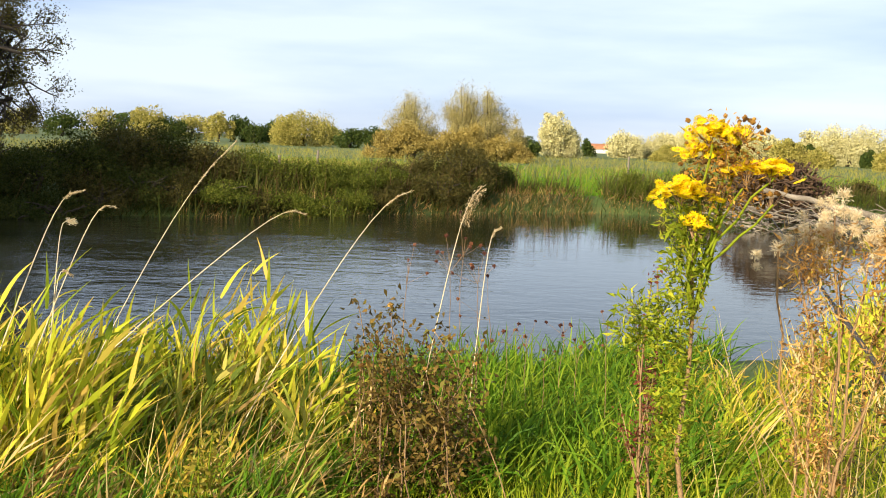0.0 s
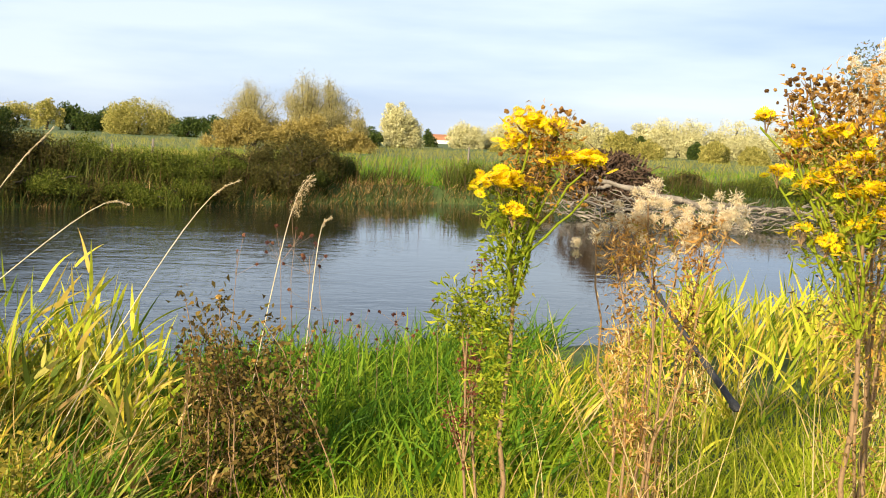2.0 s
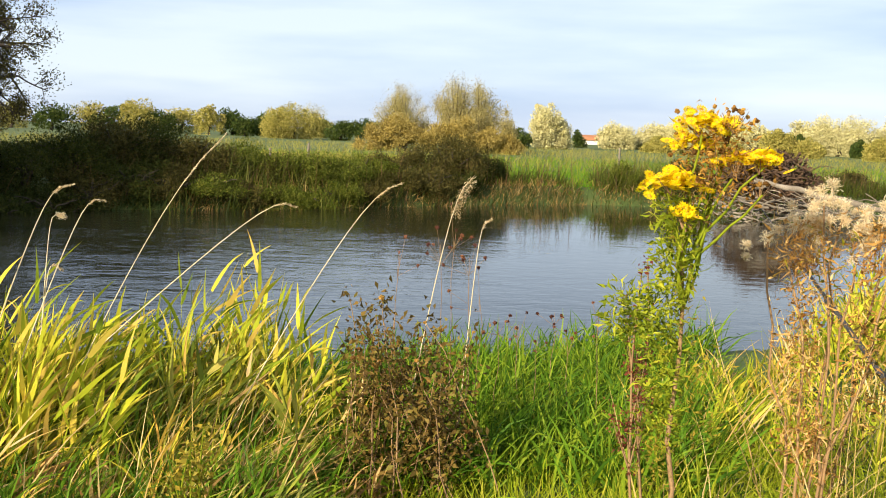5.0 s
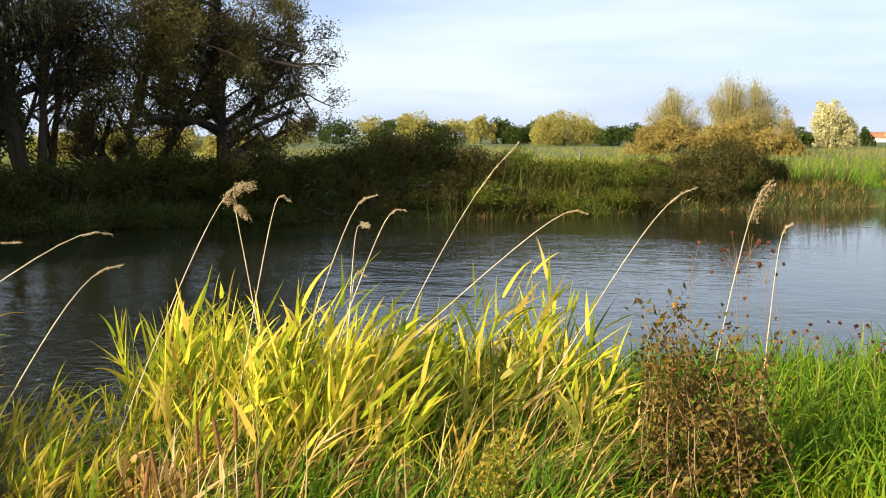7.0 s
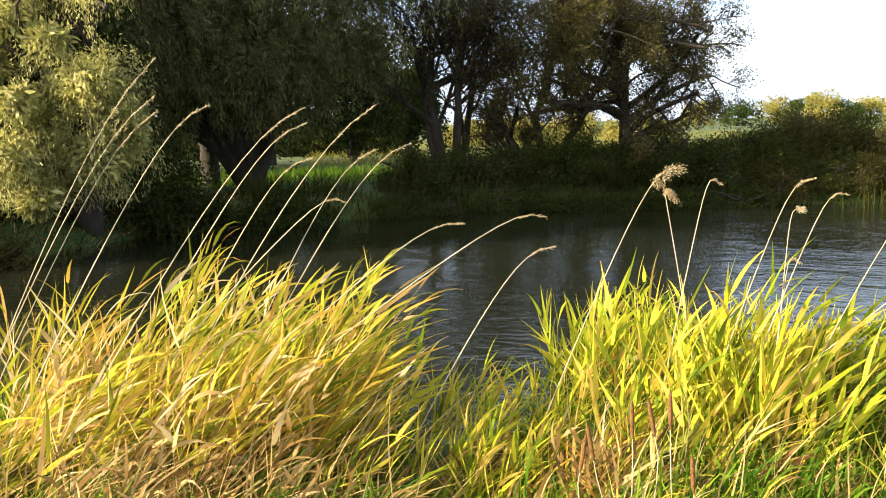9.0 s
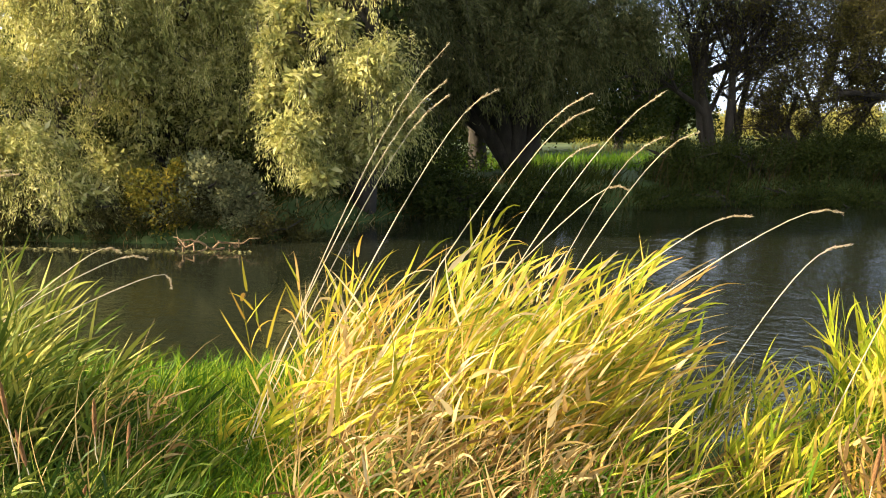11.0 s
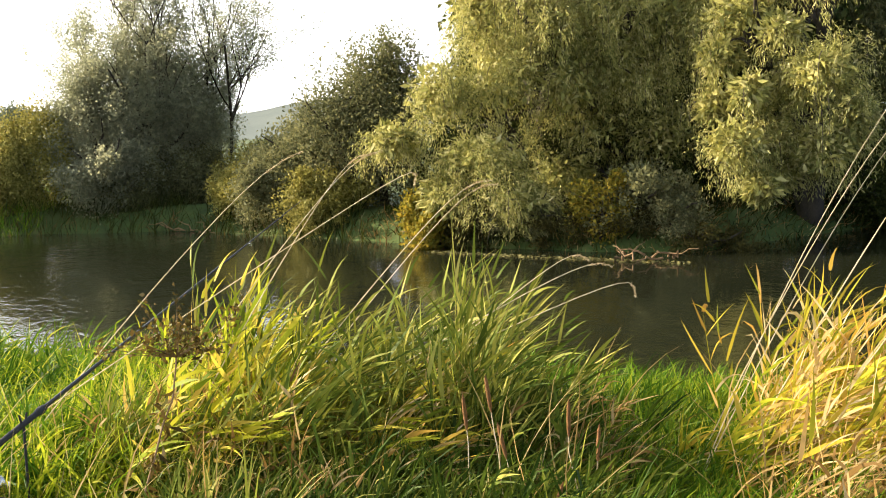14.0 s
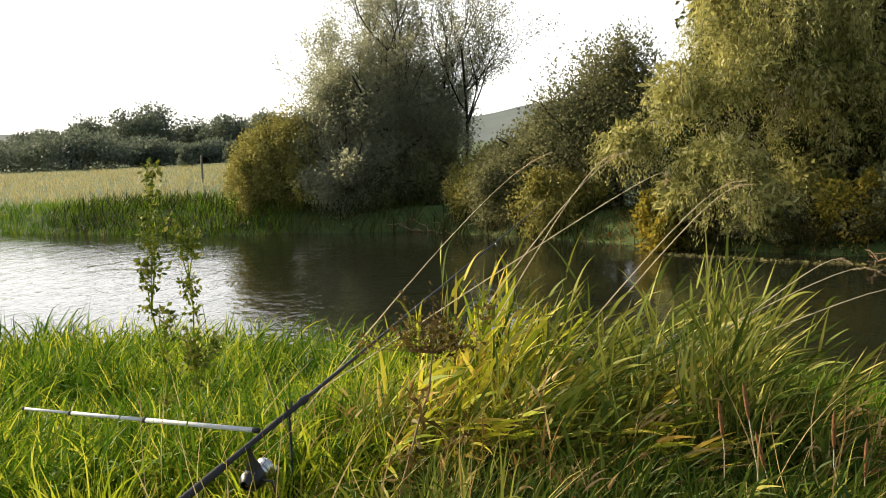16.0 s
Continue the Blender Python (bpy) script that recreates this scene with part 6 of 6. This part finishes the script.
for az, d, z in ((-2.6, 5.2, 0.62), (-3.6, 5.4, 0.48), (-4.6, 5.6, 0.42), (-5.6, 5.4, 0.40), (-6.4, 5.6, 0.50), (-7.2, 5.5, 0.38), (1.6, 5.0, 0.8), (-0.6, 5.0, 0.86), (-2.0, 5.1, 0.8), (-8.6, 5.2, 0.55), (-1.2, 5.1, 0.92)):
    seed_stem(az, d, z, rng, "red seed balls at the water")


def dock(az, d, z, rng, label, mat, name="dock", cat="dock plant"):
    top, foot = tall(name, az, d, label, cat)
    lines = [curve_line(foot, pol(az + 0.2, d, z), 0.006, 0.002, 8, rng=rng, jit=0.008)]
    for _ in range(6):
        s = lines[0][0][int(rng.integers(3, 7))]
        lines.append(curve_line(s, s + rng.normal(size=3) * [0.035, 0.035, 0.03] + [0, 0, 0.18], 0.003, 0.001, 5))
    for k, (p, r) in enumerate(lines):
        add_part(top, "side_stem" if k else "stem", tubes_arrays([(p - foot, r)], 4), M_STEM if mat is M_RED else M_HERB)
    pts = np.concatenate([p[2:] for p, _ in lines])
    n = 420 if mat is M_RED else 220 if mat is M_YELLOWING else 620
    P = pts[rng.integers(0, len(pts), n)] + rng.normal(size=(n, 3)) * (0.012 if mat is M_RED else 0.016)
    L = rng.uniform(0.008, 0.018, n) * (1 if mat is M_RED else 2.0 if mat is M_GREENREED else 1.6)
    add_part(top, "seed_head" if mat is M_RED else "leaves", leaf_arrays(P - foot, rng.normal(size=(n, 3)), L, L * 0.55, rng), mat, kind="stuff")
    return top


dock(-10.6, 3.6, 1.0, rng, "dark red dock gone to seed", M_RED)
dock(-10.2, 3.5, 0.96, rng, "dark red dock gone to seed", M_RED)
dock(98.2, 4.75, 1.28, rng, "tall green nettle standing over the grass", M_GREENREED, "nettle", "nettle")
dock(96.4, 4.75, 1.0, rng, "green nettle standing over the grass", M_GREENREED, "nettle", "nettle")
for az, d in ((11.4, 3.4), (10.6, 3.45)):
    dock(az, d, 0.38, rng, "low yellow-leaved herb in the reeds", M_YELLOWING, "yellow_herb", "herb")


def plantain(az, d, z, rng):
    top, foot = tall("plantain", az, d, "plantain stalk with a brown seed spike", "plantain", "plantain spikes")
    tip = pol(az + rng.normal() * 0.5, d, z)
    p, r = curve_line(foot, tip, 0.0022, 0.0018, 6, rng=rng, jit=0.006)
    add_part(top, "stem", tubes_arrays([(p - foot, r)], 4), M_STALK)
    ax = unit(p[-1] - p[-2])
    q = np.array([p[-1] + ax * t for t in (-0.02, 0.0, 0.04, 0.09, 0.11)])
    add_part(top, "spike", tubes_arrays([(q - foot, np.array([0.002, 0.0065, 0.008, 0.006, 0.001]))], 7), M_SPIKE, smooth=True)


for az, d, z in ((70.6, 3.9, 0.30), (68.9, 3.9, 0.36), (68.5, 3.9, 0.2), (65.2, 3.9, 0.28), (63.8, 4.0, 0.16), (24.8, 3.7, 0.32), (25.8, 3.7, 0.30), (24.2, 3.7, 0.34), (27.0, 3.7, 0.24), (22.6, 3.6, 0.16), (28.6, 3.7, 0.2), (67.2, 3.6, 0.1)):
    plantain(az, d, z + 0.06, rng)


# ---- driftwood over the river ----
def wood_piece(parent, name, a, b, r0, r1, rng, mat, origin, n=7, jit=0.05):
    p, r = curve_line(a, b, r0, r1, n, rng=rng, jit=jit)
    r = r * rng.uniform(0.85, 1.15, n)
    return add_part(parent, name, tubes_arrays([(p - origin, r)], 6), mat, smooth=True)


rng = np.random.default_rng(77)
foot = pol(-21, 33.5, WATER_Z - 0.1)
pile = thing("driftwood_pile", foot, "tangled heap of bleached driftwood branches at the water", "driftwood")
for k in range(210):
    az = -15.0 - 16.0 * rng.uniform() ** 1.2
    a = pol(az, 32.6 + rng.uniform(-0.8, 1.6), WATER_Z + rng.uniform(0.02, 0.62))
    turn = rng.uniform(0, 2 * np.pi)
    L = rng.uniform(0.5, 2.0)
    b = a + np.array([math.cos(turn) * L, math.sin(turn) * L * 0.6, rng.uniform(-0.35, 0.45)])
    b[2] = max(b[2], WATER_Z + 0.03)
    wood_piece(pile, "branch", a, b, rng.uniform(0.015, 0.045), rng.uniform(0.006, 0.016), rng, M_DRIFT, foot)
foot = pol(-17.2, 33.0, -0.35)
trunk_log = thing("fallen_trunk", foot, "bleached forked tree trunk lying on driftwood", "log")
wood_piece(trunk_log, "trunk", pol(-16.6, 32.2, 0.28), pol(-21.0, 32.6, -0.25), 0.065, 0.10, rng, M_DRIFT, foot, 9, 0.04)
wood_piece(trunk_log, "fork", pol(-17.3, 32.25, 0.16), pol(-16.4, 32.0, 0.05), 0.07, 0.04, rng, M_DRIFT, foot, 6, 0.03)
wood_piece(trunk_log, "fork", pol(-16.9, 32.2, 0.26), pol(-16.5, 32.0, 0.42), 0.05, 0.02, rng, M_DRIFT, foot, 6, 0.03)
foot = pol(-21.6, 33.4, -0.5)
trunk2 = thing("fallen_trunk", foot, "long bleached trunk lying along the bank", "log")
wood_piece(trunk2, "trunk", pol(-20.4, 33, -0.28), pol(-28.5, 33.5, -0.42), 0.10, 0.06, rng, M_DRIFT, foot, 10, 0.06)
# upturned root plate
foot = pol(-16.9, 34.2, -0.5)
plate = thing("root_plate", foot, "dark upturned earthy root plate of a fallen tree", "tree root")
lobes = [(pol(az, 34.2, z), np.array([r, r * 0.7, r])) for az, z, r in ((-16.2, 0.35, 0.62), (-17.2, 0.5, 0.7), (-18.3, 0.42, 0.66), (-15.6, 0.05, 0.6), (-19.0, 0.0, 0.6), (-17.0, -0.1, 0.8), (-18.0, -0.1, 0.7), (-16.6, 0.75, 0.35), (-17.8, 0.8, 0.3))]
v, f = lobe_leaves(lobes, 700, (0.08, 0.2), 0.5, rng, 0.8)
add_part(plate, "earth", (v - foot, f), M_ROOTS, kind="stuff")
for k in range(26):
    a = pol(-17.2 + rng.normal() * 1.0, 33.7, 0.4 + rng.normal() * 0.25)
    wood_piece(plate, "root", a, a + rng.normal(size=3) * [0.7, 0.3, 0.45], 0.035, 0.008, rng, M_ROOTS, foot, 6, 0.05)
# debris under the willows
for az, d in ((62.5, 18.9), (61.4, 18.8), (60.6, 18.7), (73.4, 21.6), (72.0, 21.2), (85.0, 27.2), (84.2, 27.0)):
    c = pol(az, d, WATER_Z)
    t = thing("driftwood_branch", c, "brown forked branch stranded at the waterline", "driftwood", "stranded branches")
    for k in range(3):
        a = c + rng.normal(size=3) * [0.25, 0.25, 0.0] + [0, 0, 0.03]
        wood_piece(t, "twig" if k else "branch", a, a + np.array([rng.uniform(-0.8, 0.8), rng.uniform(-0.8, 0.8), rng.uniform(0.0, 0.35)]), 0.022, 0.006, rng, M_STEM, c, 6, 0.04)
xy = np.concatenate([along([(-15.6, 9.4), (-17.3, 7.9), (-19.6, 6.2)], 420, rng, 0.12, -0.22)])
P = np.concatenate([xy, np.full((len(xy), 1), WATER_Z + 0.012)], 1)
L = rng.uniform(0.04, 0.1, len(P))
v, f = leaf_arrays(P, rng.normal(size=P.shape) * [1, 1, 0.08], L, L * 0.5, rng, 0.05)
stuff("floating_weed", v, f, M_WEED, "thin strip of floating yellow-green weed", "water weed")


# ---- fishing tackle ----
def rod(name, butt, tip, handle, label, reel_at=None, r=0.012):
    top = thing(name, butt, label, "fishing rod")
    ax = unit(tip - butt)
    h = butt + ax * handle
    add_part(top, "blank", tubes_arrays([(np.array([h, (h + tip) / 2, tip]) - butt, np.array([r * 0.62, r * 0.4, r * 0.12]))], 8), M_CARBON, smooth=True)
    grip = np.array([butt - ax * 0.02, butt, butt + ax * 0.03, butt + ax * 0.05, butt + ax * handle * 0.35, butt + ax * handle * 0.4, h - ax * 0.06, h - ax * 0.03, h])
    add_part(top, "handle", tubes_arrays([(grip - butt, r * np.array([0.3, 1.4, 1.5, 1.1, 1.1, 0.8, 0.85, 1.25, 0.7]))], 10), M_FOAM, "black foam grip", True)
    side = unit(np.cross(ax, [0, 0, 1]))
    down = np.cross(side, ax)
    down = down if down[2] < 0 else -down
    for k in range(4):
        c = h + (tip - h) * (0.12 + 0.2 * k)
        a = np.linspace(0, 2 * np.pi, 13)
        rr = 0.016 - 0.003 * k
        ring = c + down * (rr + 0.008) + np.outer(np.cos(a), side) * rr + np.outer(np.sin(a), down) * rr
        add_part(top, "line_guide", tubes_arrays([(ring - butt, np.full(13, 0.0014))], 4), M_CHROME, "chrome line guide")
    if reel_at is not None:
        g = 1.5
        s = butt + ax * reel_at
        ax, side, down = ax * g, side * g, down * g
        reel = add_part(top, "reel", tubes_arrays([(np.array([s, s + down * 0.03, s + down * 0.055, s + down * 0.075]) - butt, g * np.array([0.006, 0.007, 0.018, 0.022]))], 10), M_CARBON, "black reel body", True)
        c = s + down * 0.085
        body = np.array([c - ax * 0.045, c - ax * 0.03, c + ax * 0.005, c + ax * 0.012])
        add_part(reel, "rotor", tubes_arrays([(body - butt, g * np.array([0.012, 0.026, 0.030, 0.024]))], 14), M_CARBON, "", True)
        sp = np.array([c + ax * t for t in (0.010, 0.012, 0.018, 0.02, 0.036, 0.038, 0.046, 0.048)])
        add_part(reel, "spool", tubes_arrays([(sp - butt, g * np.array([0.012, 0.028, 0.028, 0.022, 0.022, 0.028, 0.027, 0.004]))], 16), M_CHROME, "bright silver spool", True)
        a = np.linspace(0, np.pi, 9)
        bail = c + ax * 0.03 + np.outer(np.cos(a), side) * 0.036 + np.outer(np.sin(a), ax) * 0.03
        add_part(reel, "bail", tubes_arrays([(bail - butt, np.full(9, 0.003))], 5), M_CHROME, "chrome wire bail")
        k0 = c - ax * 0.01 + side * 0.03
        crank = np.array([k0, k0 + side * 0.03, k0 + side * 0.034 + down * 0.05, k0 + side * 0.06 + down * 0.055])
        add_part(reel, "crank", tubes_arrays([(crank - butt, g * np.array([0.004, 0.004, 0.0035, 0.008]))], 6), M_CARBON, "", True)
    return top


butt = np.array([-3.83, -0.565, 0.17])
lay = np.array([-1.13, 0.79, 0.35])
rod("fishing_rod", butt, butt + lay / np.linalg.norm(lay) * 3.3, 0.85, "black fishing rod with a silver-spooled reel, propped over the grass", 0.46, 0.014)
stick = np.array([-4.40, -0.166, 0.085])
bank_stick = thing("bank_stick", stick, "thin metal stick that holds up the rod", "rod rest")
add_part(bank_stick, "post", tubes_arrays([(np.array([[0, 0, -0.1], [0, 0, 0.1], [0.0, 0.0, 0.26]]), np.full(3, 0.005))], 6), M_FOAM, smooth=True)
add_part(bank_stick, "fork", tubes_arrays([(np.array([[-0.02, 0.012, 0.30], [-0.012, 0.006, 0.268], [0, 0, 0.258], [0.012, -0.006, 0.268], [0.02, -0.012, 0.30]]), np.full(5, 0.004))], 6), M_FOAM, smooth=True)
p0, p1 = np.array([-4.345, -0.296, 0.30]), np.array([-4.96, -1.31, 0.30])
net = thing("landing_net_pole", p0, "pale jointed metal pole lying on the grass", "pole")
ax = p1 - p0
for k, (a, b, r) in enumerate(((0.0, 0.45, 0.0095), (0.45, 0.78, 0.008), (0.78, 1.0, 0.006))):
    add_part(net, "section", tubes_arrays([(np.array([ax * a, ax * (a + 0.002), ax * (b - 0.002), ax * b]), np.array([r * 0.6, r, r, r * 0.6]))], 9), M_POLE, smooth=True)
    add_part(net, "joint", tubes_arrays([(np.array([ax * (b - 0.012), ax * (b - 0.01), ax * b, ax * (b + 0.002)]), np.array([r, r * 1.25, r * 1.25, r * 0.8]))], 9), M_FOAM, "dark joint collar", True)
add_part(net, "end_cap", tubes_arrays([(np.array([-ax * 0.02, -ax * 0.018, ax * 0.004]), np.array([0.004, 0.011, 0.011]))], 9), M_FOAM, "black end cap", True)
rod("fishing_rod", np.array([2.14, 4.90, 0.17]), np.array([1.93, 6.6, 0.98]), 0.95, "black fishing rod leaning out of the grass", None, 0.0155)

# ---- far posts and a house ----
for az, d, h in ((6.6, 46, 1.1), (-9.8, 60, 1.2), (8.6, 44, 0.9), (96.6, 60, 1.5), (1.2, 47, 0.9)):
    p = pol(az, d)
    p[2] = gz(p[0], p[1])
    t = thing("fence_post", p, "weathered wooden post standing in the meadow", "fence post", "meadow posts")
    add_part(t, "post", tubes_arrays([(np.array([[0, 0, -0.1], [0.01, 0, h * 0.6], [0.02, 0, h - 0.02], [0.02, 0, h]]), np.array([0.06, 0.055, 0.05, 0.01]))], 7), M_DRIFT, smooth=True)
p = pol(-8.5, 215)
p[2] = gz(p[0], p[1]) - 1.3
house = thing("house", p, "small white house with an orange tiled roof, far off", "house")
bx = np.array([[x, y, z] for z in (0, 2.2) for x, y in ((-3, -2), (3, -2), (3, 2), (-3, 2))], float)
add_part(house, "wall", (bx, np.array([[0, 1, 5, 4], [1, 2, 6, 5], [2, 3, 7, 6], [3, 0, 4, 7]])), M_WHITE)
rf = np.array([[-3.3, -2.3, 2.15], [3.3, -2.3, 2.15], [3.3, 0, 3.2], [-3.3, 0, 3.2], [-3.3, 2.3, 2.15], [3.3, 2.3, 2.15]], float)
add_part(house, "roof", (rf, np.array([[0, 1, 2, 3], [3, 2, 5, 4]])), M_TILE)
